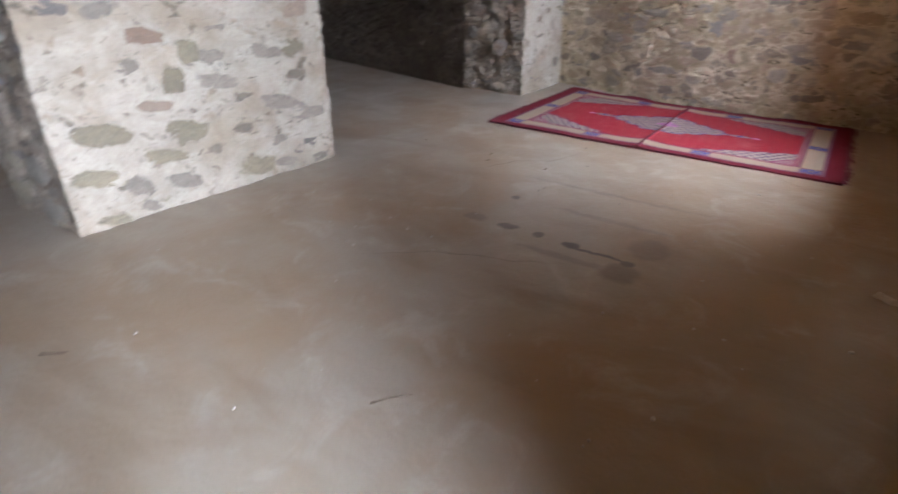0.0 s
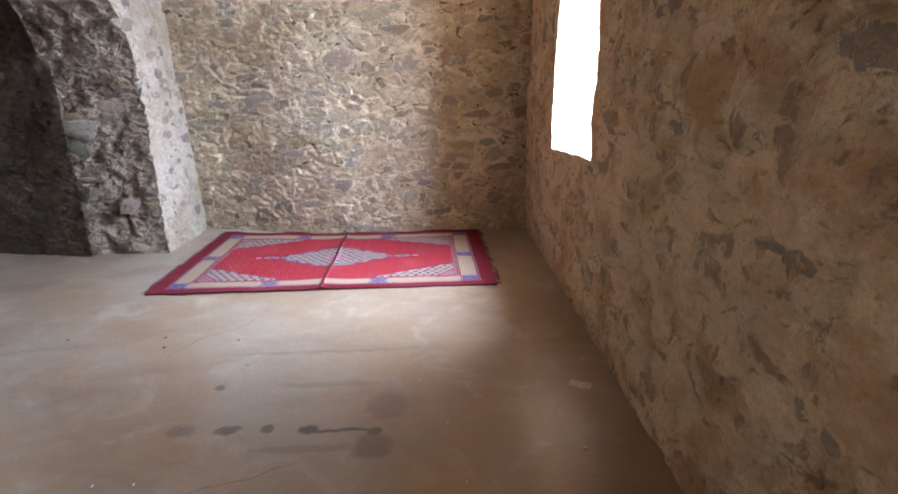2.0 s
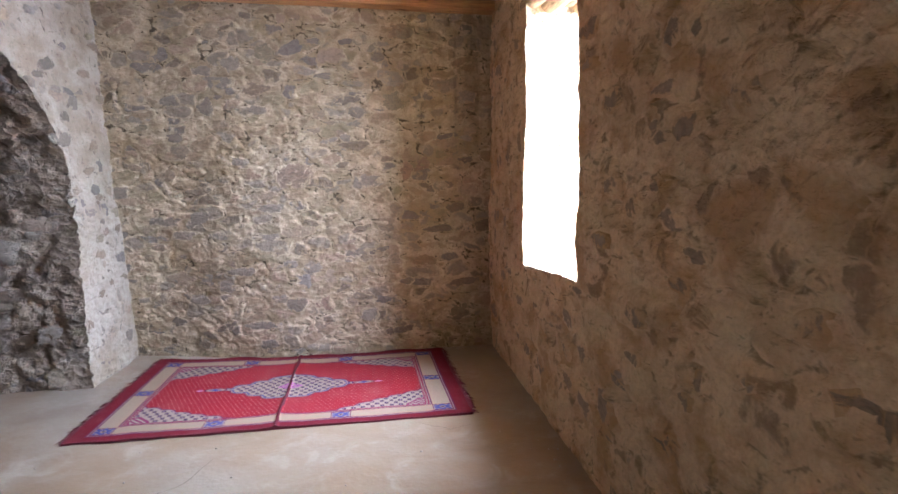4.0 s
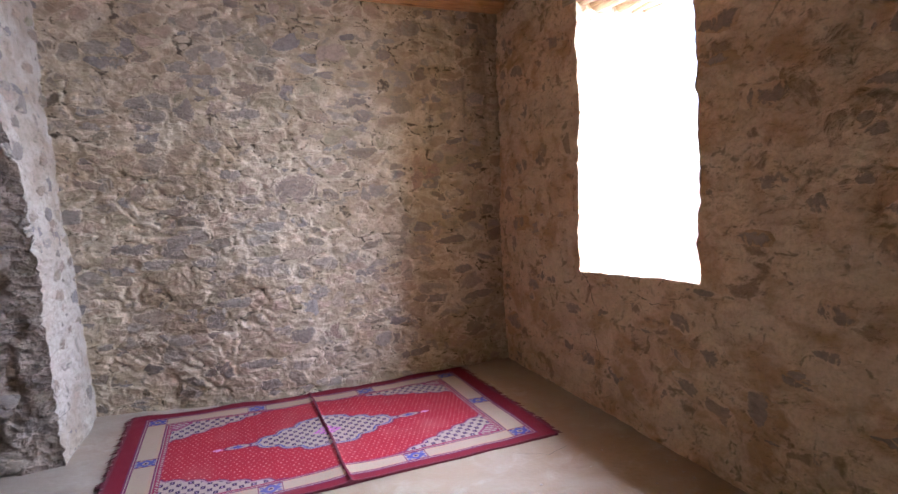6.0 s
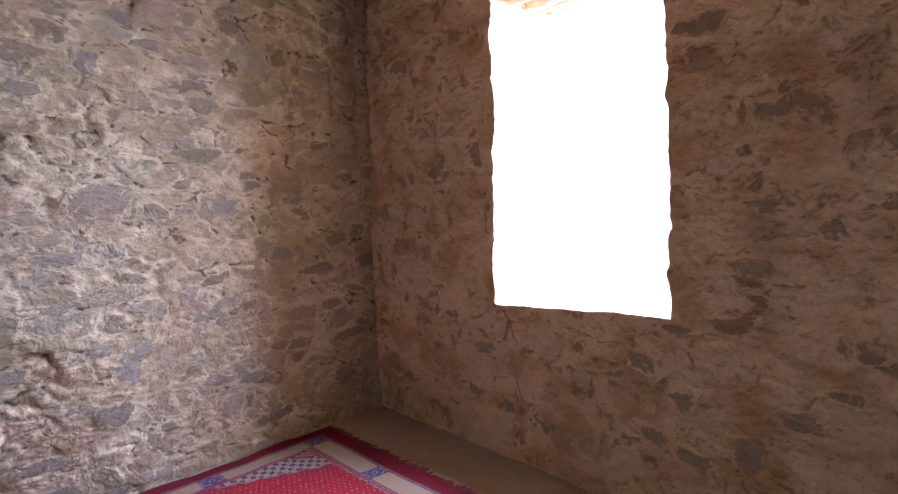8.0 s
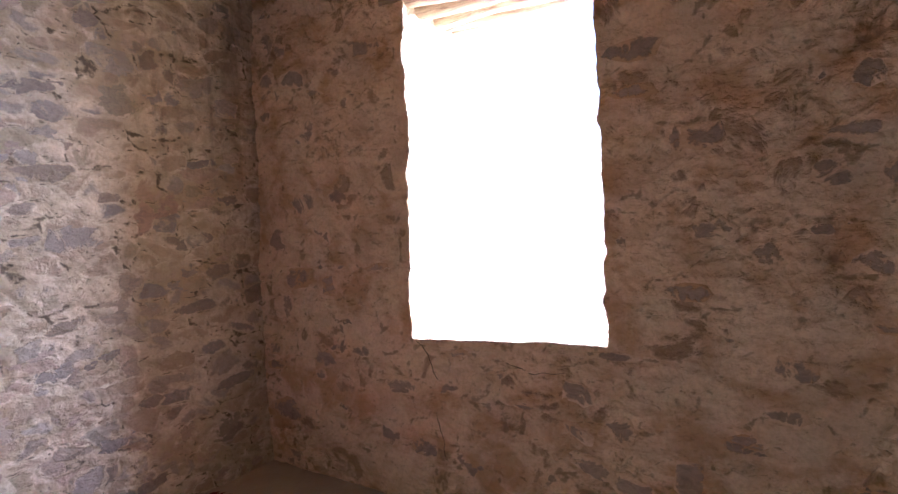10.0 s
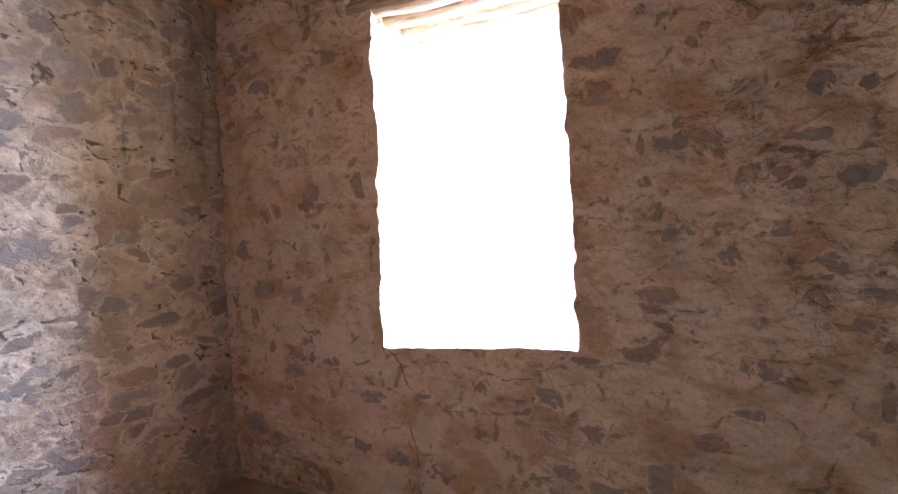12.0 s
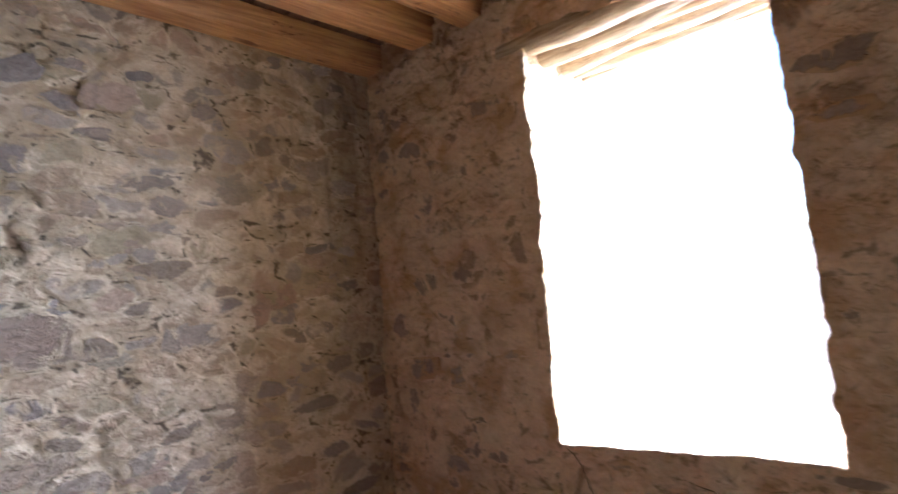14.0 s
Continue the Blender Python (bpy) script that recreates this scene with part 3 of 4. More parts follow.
def rug_colours(A, B):
    """Colours of the weave at metres A along and B across from the rug's middle."""
    C = np.empty(A.shape + (3,))
    C[:] = MAROON

    def paint(mask, colour):
        C[mask] = colour

    a, b = np.abs(A), np.abs(B)
    dx, dy = RUG_L / 2 - a, RUG_W / 2 - b
    paint((dx > 0.096) & (dy > 0.066), PURPLE)
    paint((dx > 0.103) & (dy > 0.074), WHITE)
    paint((dx > 0.110) & (dy > 0.081), PURPLE)
    border = (dx > 0.118) & (dy > 0.090)
    paint(border, CREAM)
    # toothed edges of the cream border
    side = border & (dy < 0.190)
    tooth = (np.floor(A / 0.0125) % 2 == 0)
    paint(side & tooth & (dy < 0.108), (0.42, 0.27, 0.17))
    paint(side & tooth & (dy > 0.170), (0.42, 0.27, 0.17))
    end = border & (dx < 0.240)
    tooth = (np.floor(B / 0.0125) % 2 == 0)
    paint(end & tooth & (dx > 0.222), (0.42, 0.27, 0.17))
    # medallion squares on the border
    for ca, cb in ((1.070, 0.625), (0.40, 0.622), (1.070, 0.0)):
        u, v = np.abs(a - ca), np.abs(b - cb)
        box = (u < 0.066) & (v < 0.050)
        paint(box, PURPLE)
        paint(box & (u < 0.058) & (v < 0.042), WHITE)
        paint(box & (u / 0.062 + v / 0.05 < 1), BLUE)
        paint(box & (u * u + v * v < 0.018 ** 2), WHITE)
        paint(box & (u * u + v * v < 0.010 ** 2), NAVY)
        paint(box & (np.abs(u - 0.045) < 0.010) & (np.abs(v - 0.030) < 0.009), BLUE)
    inner = (dx > 0.240) & (dy > 0.190)
    paint(inner, PURPLE)
    paint((dx > 0.250) & (dy > 0.198), WHITE)
    paint((dx > 0.257) & (dy > 0.205), (0.22, 0.02, 0.06))
    dots = (np.floor((A + B) / 0.014) % 2 == 0) & (dx > 0.263) & (dy > 0.209)
    paint(dots & (dx < 0.278), WHITE)
    field = (dx > 0.285) & (dy > 0.222)
    fa, fb = 0.965, 0.538
    paint(field, RED)
    wave = np.abs(np.sin((a - b) * 19)) * 0.024
    lim = (a - 0.40) / (fa - 0.40) * 0.62 + (b - 0.13) / (fb - 0.13)
    lim = lim - 1.0 + wave * 2.4
    corner = field & (lim > 0)
    lattice_u, lattice_v = (A + B * 0.8) / 0.064, (A - B * 0.8) / 0.064

    def cloth(mask):
        paint(mask, WHITE)
        u, v = lattice_u - np.round(lattice_u), lattice_v - np.round(lattice_v)
        paint(mask & (np.maximum(np.abs(u + v), np.abs(u - v)) < 0.40), NAVY)
        paint(mask & (np.abs(u) + np.abs(v) < 0.10), (0.35, 0.22, 0.35))

    paint(field & (lim > -0.055), PURPLE)
    paint(field & (lim > -0.03), (0.30, 0.20, 0.22))
    cloth(corner)
    paint(corner & (a > fa - 0.13) & (b > fb - 0.11) & ((a - fa + 0.13) + (b - fb + 0.11) > 0.09), (0.22, 0.04, 0.11))
    paint(corner & (np.floor((A + B) / 0.02) % 2 == 0) & (a > fa - 0.11) & (b > fb - 0.09) & ((a - fa) + (b - fb) > -0.13), WHITE)
    # small dots over the red field
    red = field & (lim <= -0.055)
    u, v = A / 0.032, B / 0.032
    row = np.floor(v)
    u = u + 0.5 * (row % 2)
    paint(red & (np.abs(u - np.floor(u) - 0.5) < 0.11) & (np.abs(v - row - 0.5) < 0.11), (0.52, 0.19, 0.17))
    # the scalloped lozenge in the middle
    loz = a / 0.43 + b / 0.255 - 1.0 - 0.15 * np.abs(np.sin((a * 0.9 - b) * 17))
    loz = np.maximum(loz, b / 0.225 - 1.0)
    paint(field & (loz < 0.14), PURPLE)
    paint(field & (loz < 0.085), WHITE)
    paint(field & (loz < 0.05), BLUE)
    cloth(field & (loz < 0.0))
    paint((a / 0.10 + b / 0.075 < 1) & (np.floor((A - B) / 0.016) % 3 > 0), (0.42, 0.13, 0.36))
    # pendants
    u = a - 0.55
    paint((u / 0.085) ** 2 + (b / 0.034) ** 2 < 1, PURPLE)
    paint((u / 0.070) ** 2 + (b / 0.026) ** 2 < 1, WHITE)
    paint((np.abs(u) / 0.05 + b / 0.02) < 1, BLUE)
    paint((np.abs(a - 0.665) / 0.032 + b / 0.018) < 1, (0.5, 0.25, 0.45))
    paint(((a - 0.452) ** 2 + b ** 2) < 0.012 ** 2, WHITE)
    # the fold across the middle, its shading painted into the weave as a dark line
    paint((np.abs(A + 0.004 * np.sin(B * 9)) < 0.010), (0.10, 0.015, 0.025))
    return C


def rug_place(s, t):
    """From the weave (s along from west, t across from the window-room side) to the floor."""
    fl_, fr_, bl_, br_ = Vector((-2.925, -1.45, 0)), Vector((-0.438, -1.50, 0)), Vector((-2.915, 0.16, 0)), Vector((-0.478, -0.05, 0))
    p = fl_.lerp(fr_, s).lerp(bl_.lerp(br_, s), t)
    p.y -= 0.07 * math.sin(math.pi * s) * t
    p.y += 0.011 * noise.noise(Vector((s * 14, t * 3, 0)))
    z = 0.012 + 0.004 * noise.noise(Vector((s * 9, t * 6, 2))) + 0.004 * noise.noise(Vector((s * 3, t * 3, 5)))
    d = (s - 0.5 + 0.002 * math.sin(t * 9)) * RUG_L
    z += 0.012 * math.exp(-(d / 0.014) ** 2) + 0.006 * math.exp(-(d / 0.09) ** 2)
    z += 0.010 * max(0, math.sin(s * 23 + 1)) * max(0, t - 0.93) / 0.07
    p.z = z
    return p


def build_rug():
    nu, nv = 500, 304
    verts = [rug_place(i / nu, j / nv) for i in range(nu + 1) for j in range(nv + 1)]
    k = nv + 1
    idx = np.arange((nu + 1) * k).reshape(nu + 1, k)
    quads = np.stack([idx[:-1, :-1], idx[1:, :-1], idx[1:, 1:], idx[:-1, 1:]], -1).reshape(-1, 4)
    me = bpy.data.meshes.new("weave")
    me.from_pydata(verts, [], quads.tolist())
    me.shade_smooth()
    A, B = np.meshgrid((np.arange(nu) + 0.5) / nu * RUG_L - RUG_L / 2, (np.arange(nv) + 0.5) / nv * RUG_W - RUG_W / 2, indexing="ij")
    C = rug_colours(A, B).reshape(-1, 3)
    layer = me.color_attributes.new("pattern", "FLOAT_COLOR", "CORNER")
    data = np.ones((len(quads), 4, 4), dtype=np.float32)
    data[:, :, :3] = C[:, None, :]
    layer.data.foreach_set("color", data.reshape(-1))
    rug = tagged(new("rug"), "creased red woven rug with cream border on the cement floor", "rug")
    rug.location = (-1.7, -0.72, 0)
    back = Matrix.Translation(-rug.location)
    me.transform(back)
    link("weave", me, M_RUG, rug)
    # bound edges and ragged fringes
    for t, name in ((0.0, "edge_binding"), (1.0, "edge_binding")):
        bm = bmesh.new()
        prev = None
        for i in range(121):
            p = rug_place(i / 120, t)
            o = Vector((0, -0.006 if t == 0 else 0.006, 0))
            ring = [bm.verts.new(q) for q in (p + Vector((0, -o.y, 0.002)), p + o * 0.6 + Vector((0, 0, 0.004)), p + o, Vector((p.x, p.y + o.y, 0.002)))]
            if prev:
                for a in range(3):
                    bm.faces.new((prev[a], prev[a + 1], ring[a + 1], ring[a]))
            prev = ring
        bm.transform(back)
        part(name, bm, M_FRINGE, rug, "dark maroon bound edge")
    for s, way in ((0.0, -1), (1.0, 1)):
        bm = bmesh.new()
        for i in range(170):
            t = (i + random.random()) / 170
            p = rug_place(s, t)
            n = random.choice((0.014, 0.03, 0.045)) * random.uniform(0.8, 1.3)
            w = random.uniform(0.006, 0.013)
            lean = random.uniform(-0.02, 0.02)
            q = p + Vector((way * n, lean, -p.z + 0.005))
            m = (p + q) / 2 + Vector((0, random.uniform(-0.004, 0.004), 0.004))
            v = [bm.verts.new(c) for c in (p + Vector((-way * 0.006, -w, 0.001)), p + Vector((-way * 0.006, w, 0.001)),
                 m + Vector((0, w, 0)), m - Vector((0, w, 0)), q + Vector((0, w * 0.3, 0)), q - Vector((0, w * 0.3, 0)))]
            bm.faces.new((v[0], v[1], v[2], v[3]))
            bm.faces.new((v[3], v[2], v[4], v[5]))
        bm.transform(back)
        part("fringe", bm, M_FRINGE, rug, "ragged dark maroon fringe")


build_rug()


# ---- scraps and cracks ----
def scrap(x, y, w, d, turn, material, label):
    bm = bmesh.new()
    bmesh.ops.create_grid(bm, x_segments=6, y_segments=4, size=0.5)
    for v in bm.verts:
        q = v.co.copy()
        v.co = Vector((q.x * w, q.y * d, 0.008 + 0.03 * w * 8 * abs(q.x) ** 2 + 0.006 * noise.noise(q * 4)))
    bmesh.ops.solidify(bm, geom=bm.faces[:], thickness=0.0008)
    ob = part("paper_scrap", bm, material)
    ob.matrix_world = pose(x, y, 0.001, 0, 0, turn)
    return tagged(ob, label, "paper")


scrap(-0.187, -2.885, 0.10, 0.06, -25, M_PAPER, "crumpled pale paper scrap on the cement floor")


def ribbon(name, points, width, lift, parent, seed=0, axis="z"):
    """A crack: a thin dark uneven line along a run of points."""
    bm = bmesh.new()
    pts = []
    for p, q in zip(points, points[1:]):
        p, q = Vector(p), Vector(q)
        k = max(2, int((q - p).length / 0.025))
        pts += [p.lerp(q, i / k) for i in range(k)]
    pts.append(Vector(points[-1]))
    prev = None
    for i, p in enumerate(pts):
        p = p + noise.noise_vector(p * 9 + Vector((seed, 0, 0))) * 0.02
        w = width * (0.35 + abs(noise.noise(p * 14))) * min(1, 4 * (1 - i / len(pts)), 4 * (i + 0.3) / len(pts))
        d = (pts[min(i + 1, len(pts) - 1)] - pts[max(i - 1, 0)]).normalized()
        if axis == "z":
            p.z = lift + 0.006 * noise.noise(Vector((p.x, p.y, 0)) * 0.9)
            side = Vector((-d.y, d.x, 0))
        else:
            p = wobble(Vector((0, p.y, p.z)))[0] + Vector((-lift, 0, 0))
            side = Vector((0, -d.z, d.y))
        ring = [bm.verts.new(p - side * w), bm.verts.new(p + side * w)]
        if prev:
            bm.faces.new((prev[0], prev[1], ring[1], ring[0]))
        prev = ring
    return part(name, bm, M_CRACK, parent)


ribbon("crack", [(-0.80, -1.56, 0), (-0.62, -1.70, 0), (-0.47, -1.66, 0)], 0.0022, 0.002, floor, 1)
ribbon("crack", [(-1.95, -1.75, 0), (-2.05, -2.05, 0), (-2.25, -2.2, 0), (-2.35, -2.45, 0)], 0.0022, 0.002, floor, 2)
ribbon("crack", [(-1.3, -3.3, 0), (-1.62, -3.45, 0), (-1.9, -3.55, 0), (-2.2, -3.8, 0)], 0.002, 0.002, floor, 3)
ribbon("crack", [(0, -1.17, 0.905), (0, -1.24, 0.82), (0, -1.30, 0.70)], 0.004, 0.006, wall_east, 4, "x")
ribbon("crack", [(0, -1.30, 0.55), (0, -1.31, 0.40), (0, -1.35, 0.28)], 0.0035, 0.006, wall_east, 5, "x")
ribbon("crack", [(0, -1.62, 0.84), (0, -1.85, 0.80), (0, -2.0, 0.83)], 0.0025, 0.006, wall_east, 6, "x")



def pebble(x, y, size, turn, material, label):
    bm = bmesh.new()
    bmesh.ops.create_icosphere(bm, subdivisions=2, radius=size)
    for v in bm.verts:
        q = v.co.normalized()
        v.co = Vector((v.co.x * 1.25, v.co.y, v.co.z * 0.62)) * (1 + 0.3 * noise.noise(q * 1.7 + Vector((x, y, 0)) * 9))
    ob = part("pebble", bm, material, smooth=False)
    ob.matrix_world = pose(x, y, size * 0.5, 0, 0, turn)
    return tagged(ob, label, "pebble", "crumbs on the floor")


def twig(x, y, length, turn):
    bm = bmesh.new()
    rings, n, prev = 9, 6, None
    for i in range(rings):
        f = i / (rings - 1)
        c = Vector((f * length, 0.012 * math.sin(f * 3 + x), 0.004 + 0.004 * math.sin(f * 4)))
        r = 0.0028 * (1.1 - 0.7 * f)
        ring = [bm.verts.new(c + Vector((0, math.cos(k * math.tau / n) * r, math.sin(k * math.tau / n) * r))) for k in range(n)]
        if prev:
            for k in range(n):
                bm.faces.new((prev[k], prev[(k + 1) % n], ring[(k + 1) % n], ring[k]))
        prev = ring
    ob = part("twig", bm, M_TWIG, smooth=True)
    ob.matrix_world = pose(x, y, 0.0, 0, 0, turn)
    return tagged(ob, "thin dry brown twig lying on the cement floor", "twig", "twigs")


for x, y, r, a in ((-0.813, -1.946, 0.007, 20), (-0.283, -3.35, 0.008, 50), (-0.656, -3.524, 0.006, 10), (-0.736, -4.058, 0.008, 80), (-0.11, -2.62, 0.009, 30)):
    pebble(x, y, r, a, M_GRIT if x < -0.5 else M_PAPER, "small pale crumb of mortar on the cement floor")
for x, y, r, a in ((-2.011, -2.24, 0.005, 35), (-2.41, -2.30, 0.007, 60), (-2.46, -2.17, 0.006, 15), (-3.04, -2.15, 0.006, 5)):
    pebble(x, y, r, a, M_TWIG, "small dark stone chip on the cement floor")
twig(-2.56, -4.96, 0.09, 35)
twig(-1.47, -4.48, 0.13, 42)

bm = bmesh.new()
for i in range(90):
    x, y, r = random.uniform(-3.0, -0.1), random.uniform(-5.2, -1.6), random.uniform(0.002, 0.0065)
    if random.random() < 0.35:
        x = -0.05 - abs(random.gauss(0, 0.12))
    bmesh.ops.create_icosphere(bm, subdivisions=1, radius=r, matrix=pose(x, y, r * 0.5, random.uniform(0, 90), 0, random.uniform(0, 90)))
tagged(part("floor_grit", bm, M_GRIT), "small pale crumbs of mortar scattered on floor", "grit", kind="stuff")


# ---- rubble stones set in the walls ----
def stone_mesh(seed, material):
    """An angular lump in a unit box: a broken outline, a worn face, fifty triangles; "rim" is how near a point is to the outline."""
    rnd = random.Random(seed)
    n = 10
    sharp = rnd.uniform(2.2, 5.0)
    a0 = rnd.uniform(0, 6)
    taper = rnd.uniform(-0.35, 0.35)
    outline = []
    for i in range(n):
        a = a0 + 2 * math.pi * (i + rnd.uniform(-0.38, 0.38)) / n
        c, s = math.cos(a), math.sin(a)
        r = 0.5 / (abs(c) ** sharp + abs(s) ** sharp) ** (1 / sharp) * rnd.uniform(0.70, 1.06)
        outline.append((c * r, s * r * (1 + taper * c)))
    verts, faces, rims = [], [], []
    for k, lift, jit, rim in ((1.0, -0.5, 0.0, 1.0), (0.95, 0.36, 0.08, 0.8), (0.55, 0.45, 0.09, 0.1)):
        for x, y in outline:
            verts.append((x * k + rnd.uniform(-1, 1) * 0.025, y * k + rnd.uniform(-1, 1) * 0.025, lift + rnd.uniform(-1, 1) * jit))
            rims.append(rim)
    verts.append((rnd.uniform(-0.06, 0.06), rnd.uniform(-0.06, 0.06), 0.45))
    rims.append(0.0)
    for lvl in (0, 1):
        for i in range(n):
            j = (i + 1) % n
            faces.append((lvl * n + i, lvl * n + j, (lvl + 1) * n + j, (lvl + 1) * n + i))
    for i in range(n):
        faces.append((2 * n + i, 2 * n + (i + 1) % n, 3 * n))
    me = bpy.data.meshes.new("stone")
    me.from_pydata(verts, [], faces)
    me.shade_smooth()
    me.attributes.new("rim", "FLOAT", "POINT").data.foreach_set("value", rims)
    me.materials.append(material)
    return me


class Rubble:
    """The stones of one face of a wall: chosen ones first, then courses of irregular ones between them."""

    def __init__(self, wall, surface, to_wall, right, normal, material, seed, limit=300, mud=(0, 0, 0), blend=0.0):
        self.mud, self.blend = Vector(mud), blend
        self.wall, self.surface, self.to_wall, self.right, self.normal = wall, surface, to_wall, right, normal
        self.material, self.limit, self.count, self.chosen = material, limit, 0, []
        self.rnd = random.Random(seed)
        self.kinds = [stone_mesh(seed * 50 + i, material) for i in range(20)]
        self.rest_v, self.rest_f, self.rest_r = [], [], []

    def stone(self, u, v, w, h, turn, out, tone, tip=(0.0, 0.0), deep=None):
        deep = deep or (0.06 if self.material is M_STONE_RAW else 0.035)
        p = self.surface.at(self.to_wall(u, v))
        bent = [self.surface.bend(Vector(self.to_wall(a, b))) for a, b in ((u - 0.06, v), (u + 0.06, v), (u, v - 0.06), (u, v + 0.06))]
        normal = (bent[1] - bent[0]).cross(bent[3] - bent[2]).normalized()
        normal *= 1 if normal.dot(self.normal) > 0 else -1
        up = Vector((0, 0, 1))
        up = (up - normal * up.dot(normal)).normalized()
        me = self.rnd.choice(self.kinds)
        basis = Matrix((up.cross(normal), up, normal)).transposed().to_4x4()
        m = Matrix.Translation(p + normal * (out - deep / 2)) @ basis @ pose(0, 0, 0, tip[0], tip[1], turn) @ Matrix.Diagonal((w, h, deep, 1))
        self.count += 1
        if self.count <= self.limit:
            ob = new("stone", me)
            ob.parent, ob.matrix_world = self.wall, m
            k = self.rnd.uniform(0.85, 1.15)
            tone = Vector(tone).lerp(self.mud, self.blend)
            ob.color = (tone[0] * k, tone[1] * k, tone[2] * k, 1)
        else:
            base = len(self.rest_v)
            self.rest_v += [m @ q.co for q in me.vertices]
            self.rest_f += [tuple(base + i for i in f.vertices) for f in me.polygons]
            self.rest_r += [d.value for d in me.attributes["rim"].data]

    def choose(self, tone, *rows, out=0.010):
        for u, v, w, h, turn in rows:
            if self.wall is wall_east and 1.0 < u < 2.3 and 0.3 < SILL - v < 0.7 * h + 0.03:
                v -= 0.05
            if self.wall is wall_east and 1.6 < u < 2.2 + w * 0.62 and v + h * 0.6 > SILL:
                u = 2.2 + w * 0.62
            self.chosen.append((u, v, w * 0.5, h * 0.5))
            self.stone(u, v, w * 1.22, h * 1.28, turn, out, ROCK[tone])
        return self

    def courses(self, span, height, open_at, share, proud, size):
        rnd = self.rnd
        v = height[0] + 0.01
        while v < height[1]:
            h = rnd.uniform(*size)
            u = span[0] + rnd.uniform(0, 0.1)
            while u < span[1]:
                w = min(0.34, h * rnd.uniform(1.0, 2.7))
                cu, cv = u + w / 2, v + h / 2 + rnd.uniform(-0.25, 0.25) * h
                u += w + rnd.uniform(-0.005, 0.018)
                row = (w * rnd.uniform(0.9, 1.2), h * rnd.uniform(0.75, 1.2), rnd.gauss(0, 8), rnd.uniform(*proud), rnd.choice(ROCKS),
                       (rnd.gauss(0, 2.2), rnd.gauss(0, 1.8)))
                near = any(abs(cu - a) < c + w * 0.45 and abs(cv - b) < d + h * 0.45 for a, b, c, d in self.chosen)
                if rnd.random() < share and not near and not open_at(cu, cv, w / 2, h / 2):
                    self.stone(cu, cv, *row)
            v += h * 0.93
        return self

    def done(self):
        if self.rest_v:
            me = bpy.data.meshes.new("stones")
            me.from_pydata(self.rest_v, [], self.rest_f)
            me.shade_smooth()
            me.attributes.new("rim", "FLOAT", "POINT").data.foreach_set("value", self.rest_r)
            tagged(link("stones", me, REST[self.material], self.wall), kind="stuff")


def no_opening(u, v, hw, hh):
    return False


def at_window(u, v, hw, hh):
    return any(a - hw * 1.2 < -u < b + hw * 1.2 and lo - hh * 1.4 < v < hi + 0.08 for a, b, lo, hi in holes(0))


def at_arch(u, v, hw, hh):
    y = -u
    for a, b in ARCH:
        if a - hw * 0.8 < y < b + hw * 0.8 and v - hh < arch_z(min(max(y, a), b), a, b) + 0.02:
            return True
    return False


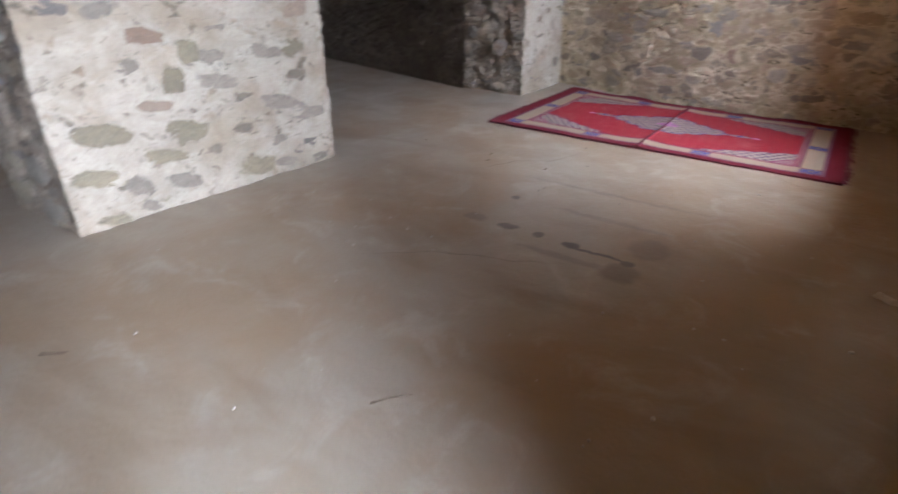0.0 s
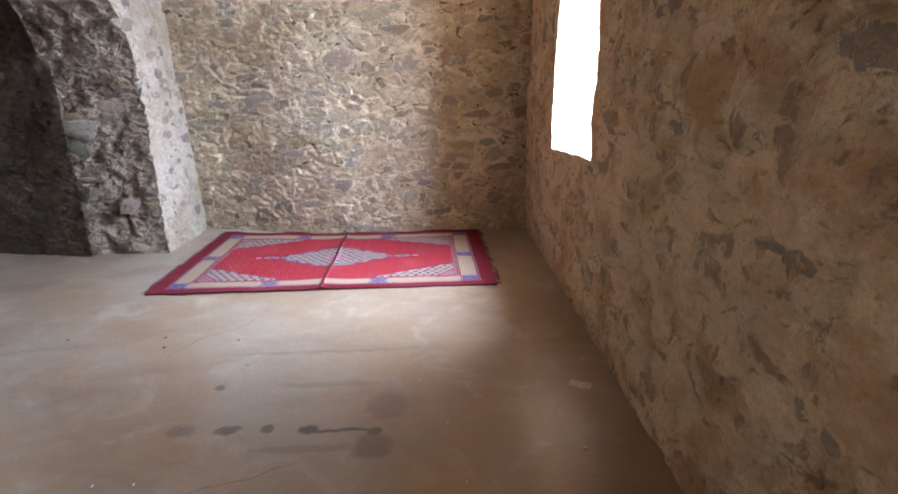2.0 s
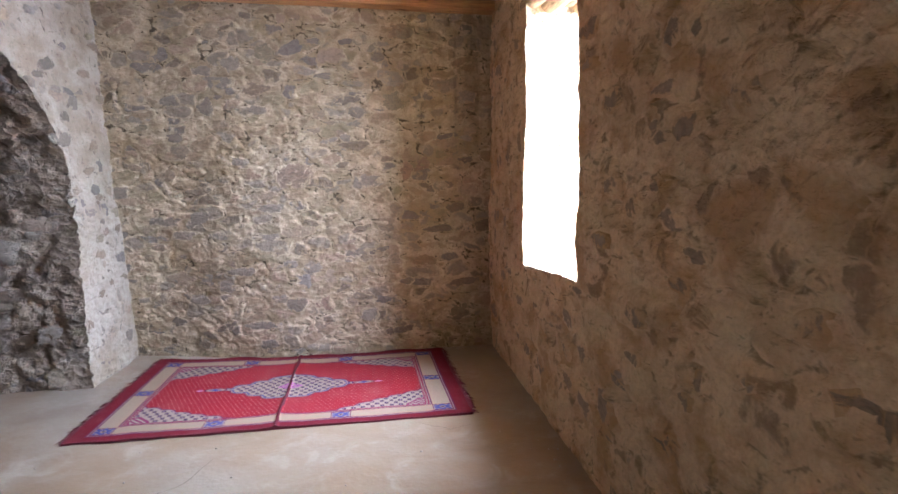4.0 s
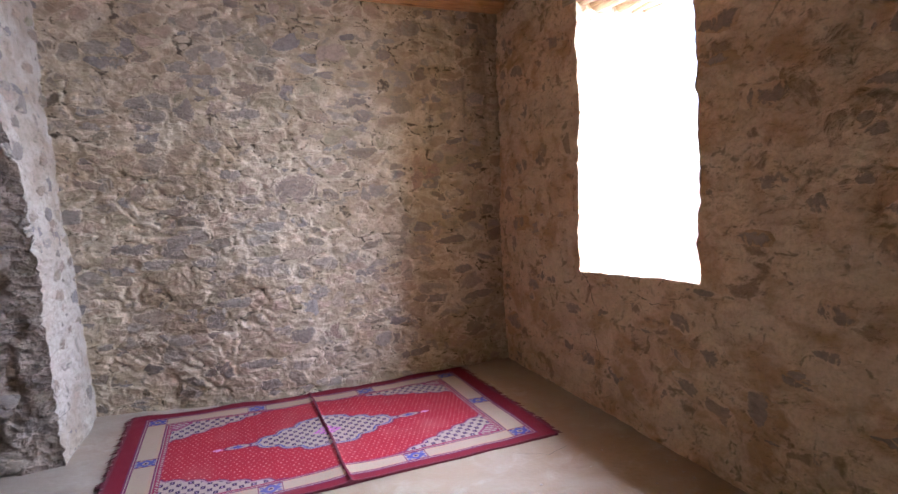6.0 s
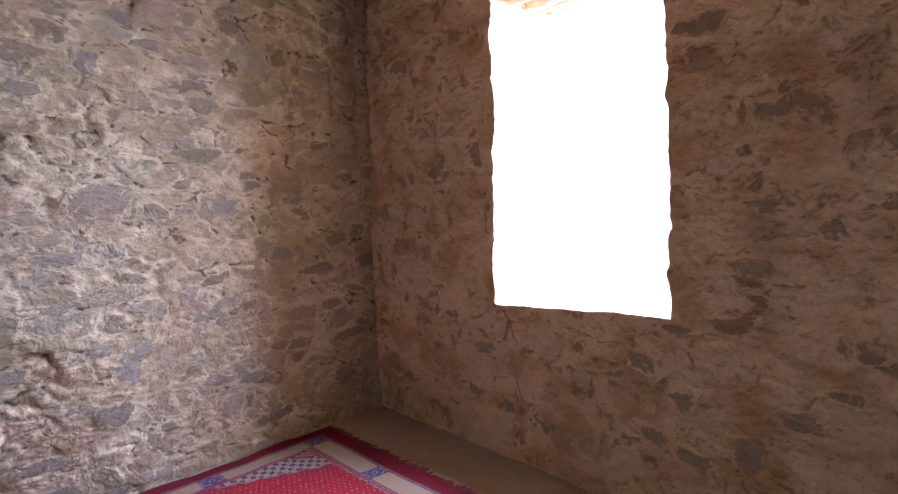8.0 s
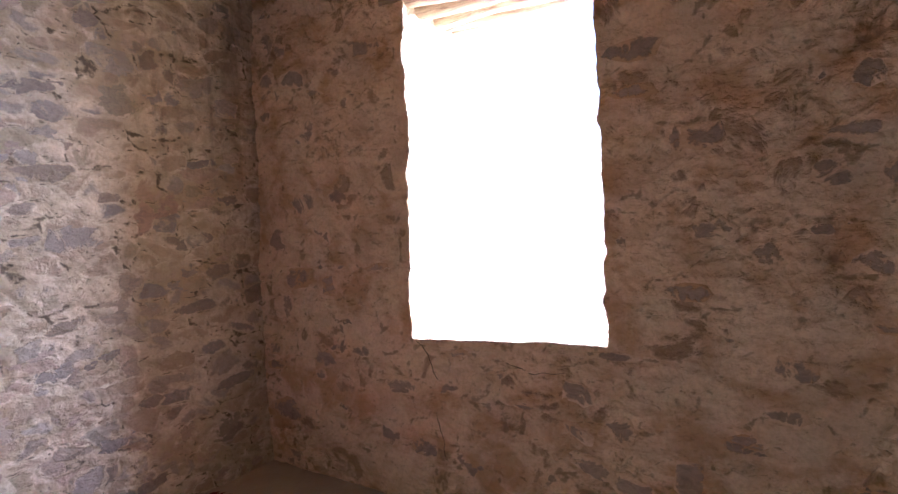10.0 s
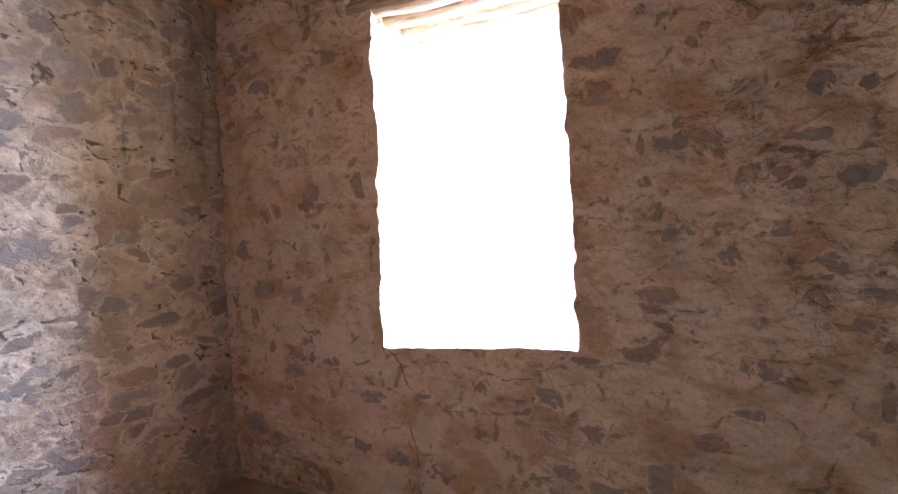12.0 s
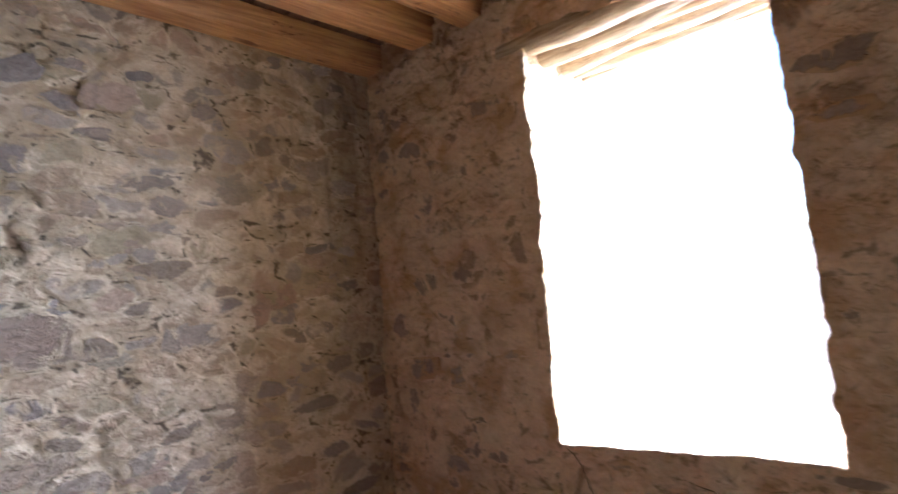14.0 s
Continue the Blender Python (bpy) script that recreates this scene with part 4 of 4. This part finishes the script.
(Rubble(wall_north, nw, lambda u, v: (-u, 0, v), Vector((-1, 0, 0)), Vector((0, -1, 0)), M_STONE, 11, mud=(0.40, 0.335, 0.245), blend=0.42)
    .choose("blue", (1.63, 0.66, 0.13, 0.13, 10), (1.62, 2.61, 0.11, 0.18, -60))
    .choose("red", (1.46, 0.46, 0.16, 0.13, 20), (0.57, 1.6, 0.12, 0.17, 0), (0.7, 1.59, 0.1, 0.16, 0))
    .choose("dark", (1.69, 0.46, 0.17, 0.11, 5), (0.8, 0.19, 0.29, 0.06, 8), (2.36, 2.16, 0.13, 0.13, 0), (0.92, 2.54, 0.1, 0.12, 50), (1.16, 2.19, 0.25, 0.06, 10), (2.76, 0.32, 0.14, 0.08, 0), (2.33, 0.27, 0.2, 0.07, 18), (1.25, 0.11, 0.11, 0.11, 0), (2.62, 1.92, 0.15, 0.07, 0), (2.23, 2.25, 0.1, 0.04, 10), (1.37, 2.38, 0.18, 0.05, 0), (0.43, 1.08, 0.3, 0.06, 5), (0.23, 0.6, 0.26, 0.07, 5))
    .choose("grey", (1.05, 1.51, 0.23, 0.12, 3), (1.92, 2.13, 0.15, 0.07, 0), (2.12, 2.51, 0.19, 0.12, 0), (2.1, 1.71, 0.13, 0.07, 0), (2.54, 0.52, 0.17, 0.07, 0), (2.15, 0.76, 0.23, 0.07, 0), (2.63, 1.08, 0.24, 0.09, 0), (2.27, 0.63, 0.19, 0.1, 0), (2, 0.3, 0.31, 0.07, 0), (1.08, 0.34, 0.16, 0.12, 0), (1.57, 0.76, 0.2, 0.09, 20), (2.65, 2.22, 0.17, 0.08, 0), (1.87, 1.31, 0.23, 0.08, 0), (2.33, 1.09, 0.17, 0.07, 0))
    .choose("olive", (1.83, 2.57, 0.15, 0.15, 0), (0.8, 2.19, 0.2, 0.18, 0))
    .choose("pink", (1.3, 2.55, 0.22, 0.11, 0), (2.11, 2.16, 0.18, 0.13, 0), (1.64, 1.56, 0.32, 0.17, 5))
    .choose("tan", (0.18, 1.42, 0.22, 0.11, 0), (1.38, 0.69, 0.2, 0.16, 0), (2.7, 1.61, 0.12, 0.12, 0))
    .courses((0.02, 3.3), (0.0, 2.98), no_opening, 0.42, (-0.004, 0.008), (0.065, 0.16)).done())
(Rubble(wall_east, ew, lambda u, v: (0, -u, v), Vector((0, 1, 0)), Vector((-1, 0, 0)), M_STONE_EAST, 12, mud=(0.47, 0.35, 0.235), blend=0.84)
    .choose("grey", (2.58, 1.83, 0.12, 0.07, 0), (2.61, 1.45, 0.15, 0.09, 10), (2.23, 0.59, 0.11, 0.13, 0), (1.2, 0.34, 0.17, 0.11, -20), (1.06, 0.64, 0.22, 0.09, 0), (2.7, 0.6, 0.16, 0.04, -8), (2.51, 0.42, 0.11, 0.15, 0), (3.04, 1.81, 0.17, 0.05, 5), (3.2, 1.66, 0.19, 0.09, 0), (3.22, 1.97, 0.08, 0.07, 0), (2.97, 1.46, 0.16, 0.05, 8), (2.61, 1.46, 0.15, 0.09, 0), (2.24, 2.19, 0.21, 0.08, 0), (2.31, 2.02, 0.18, 0.05, 0), (2.84, 0.73, 0.15, 0.06, 5), (2.71, 0.62, 0.14, 0.05, 0))
    .choose("grey", (3.1, 1.36, 0.13, 0.08, 0), (2.5, 1.2, 0.19, 0.07, 0), (2.95, 1.99, 0.1, 0.06, 0))
    .choose("dark", (2.05, 0.55, 0.15, 0.05, -30), (2.09, 0.42, 0.23, 0.07, -15), (1.47, 0.27, 0.21, 0.08, -35), (0.98, 0.37, 0.14, 0.14, -40), (1.35, 0.66, 0.11, 0.06, 0), (2.88, 0.9, 0.14, 0.07, -10), (2.28, 0.33, 0.19, 0.1, -20), (0.66, 0.94, 0.29, 0.1, 0), (0.31, 1.19, 0.22, 0.13, 0), (0.41, 1.64, 0.21, 0.11, 0), (3.07, 1.99, 0.1, 0.09, 20), (3.16, 1.54, 0.1, 0.05, 0), (2.56, 1.81, 0.12, 0.06, 0))
    # First two: dark stones added in place of a sill crack and a hole.
    .choose("dark", (2.2, 0.885, 0.24, 0.035, 3), (2.47, 1.82, 0.05, 0.08, 20), (2.25, 1.41, 0.05, 0.035, 0), (2.57, 1.83, 0.15, 0.09, 5))
    .choose("red", (0.66, 1.66, 0.16, 0.09, 0), (0.22, 1.01, 0.11, 0.15, 0), (0.17, 1.42, 0.14, 0.15, 0))
    .choose("tan", (2.98, 1.66, 0.12, 0.08, 0), (3.17, 1.14, 0.14, 0.06, 0), (2.78, 1.36, 0.11, 0.08, 0))
    .courses((0.02, 5.4), (0.0, 2.9), at_window, 0.25, (-0.004, 0.010), (0.07, 0.165)).done())
(Rubble(lime, aw, lambda u, v: (X0, -u, v), Vector((0, 1, 0)), Vector((1, 0, 0)), M_STONE_LIME, 13, 200, mud=(0.19, 0.15, 0.105), blend=0.55)
    .choose("olive", (4.21, 0.46, 0.29, 0.1, -10), (3.95, 0.3, 0.24, 0.07, -12), (4.28, 0.26, 0.27, 0.08, -10), (3.8, 0.4, 0.2, 0.13, 0), (3.41, 0.11, 0.27, 0.1, -8), (3.81, 0.65, 0.12, 0.14, 0), (4.27, 0.03, 0.2, 0.05, -10))
    .choose("grey", (3.56, 0.62, 0.23, 0.08, -12), (3.58, 0.75, 0.14, 0.08, 0), (3.26, 0.74, 0.22, 0.08, -15), (3.21, 0.44, 0.27, 0.08, -10), (3.01, 0.34, 0.31, 0.09, -8), (4.11, 0.18, 0.16, 0.1, -30), (3.88, 0.14, 0.21, 0.08, -10), (4.07, 0.05, 0.14, 0.06, -8), (3.23, 0.22, 0.11, 0.06, 0), (3.53, 0.89, 0.12, 0.07, 0))
    .choose("dark", (3.47, 0.34, 0.12, 0.06, 0), (3.68, 0.27, 0.13, 0.07, 0), (3.44, 0.51, 0.13, 0.05, 0), (3.07, 0.59, 0.12, 0.05, 0))
    .choose("red", (3.92, 0.88, 0.17, 0.07, -5))
    .choose("olive", (3.71, 0.78, 0.11, 0.11, 0), (3.06, 0.75, 0.16, 0.14, -10))
    .choose("pink", (3.93, 0.54, 0.18, 0.05, -5))
    .courses((-0.45, 5.0), (0.0, 2.9), at_arch, 0.4, (-0.002, 0.012), (0.055, 0.13)).done())
for y, nrm, sd in ((ARCH[0][1], Vector((0, -1, 0)), 14), (ARCH[1][1], Vector((0, -1, 0)), 15)):
    (Rubble(wall_reveal, jw, lambda u, v: (X0 - u, y, v), Vector((-1, 0, 0)), nrm, M_STONE_RAW, sd, 90, mud=(0.30, 0.25, 0.19), blend=0.5)
        .courses((0.07, 0.62), (0.0, 1.35), no_opening, 0.9, (-0.012, 0.024), (0.07, 0.2)).done())
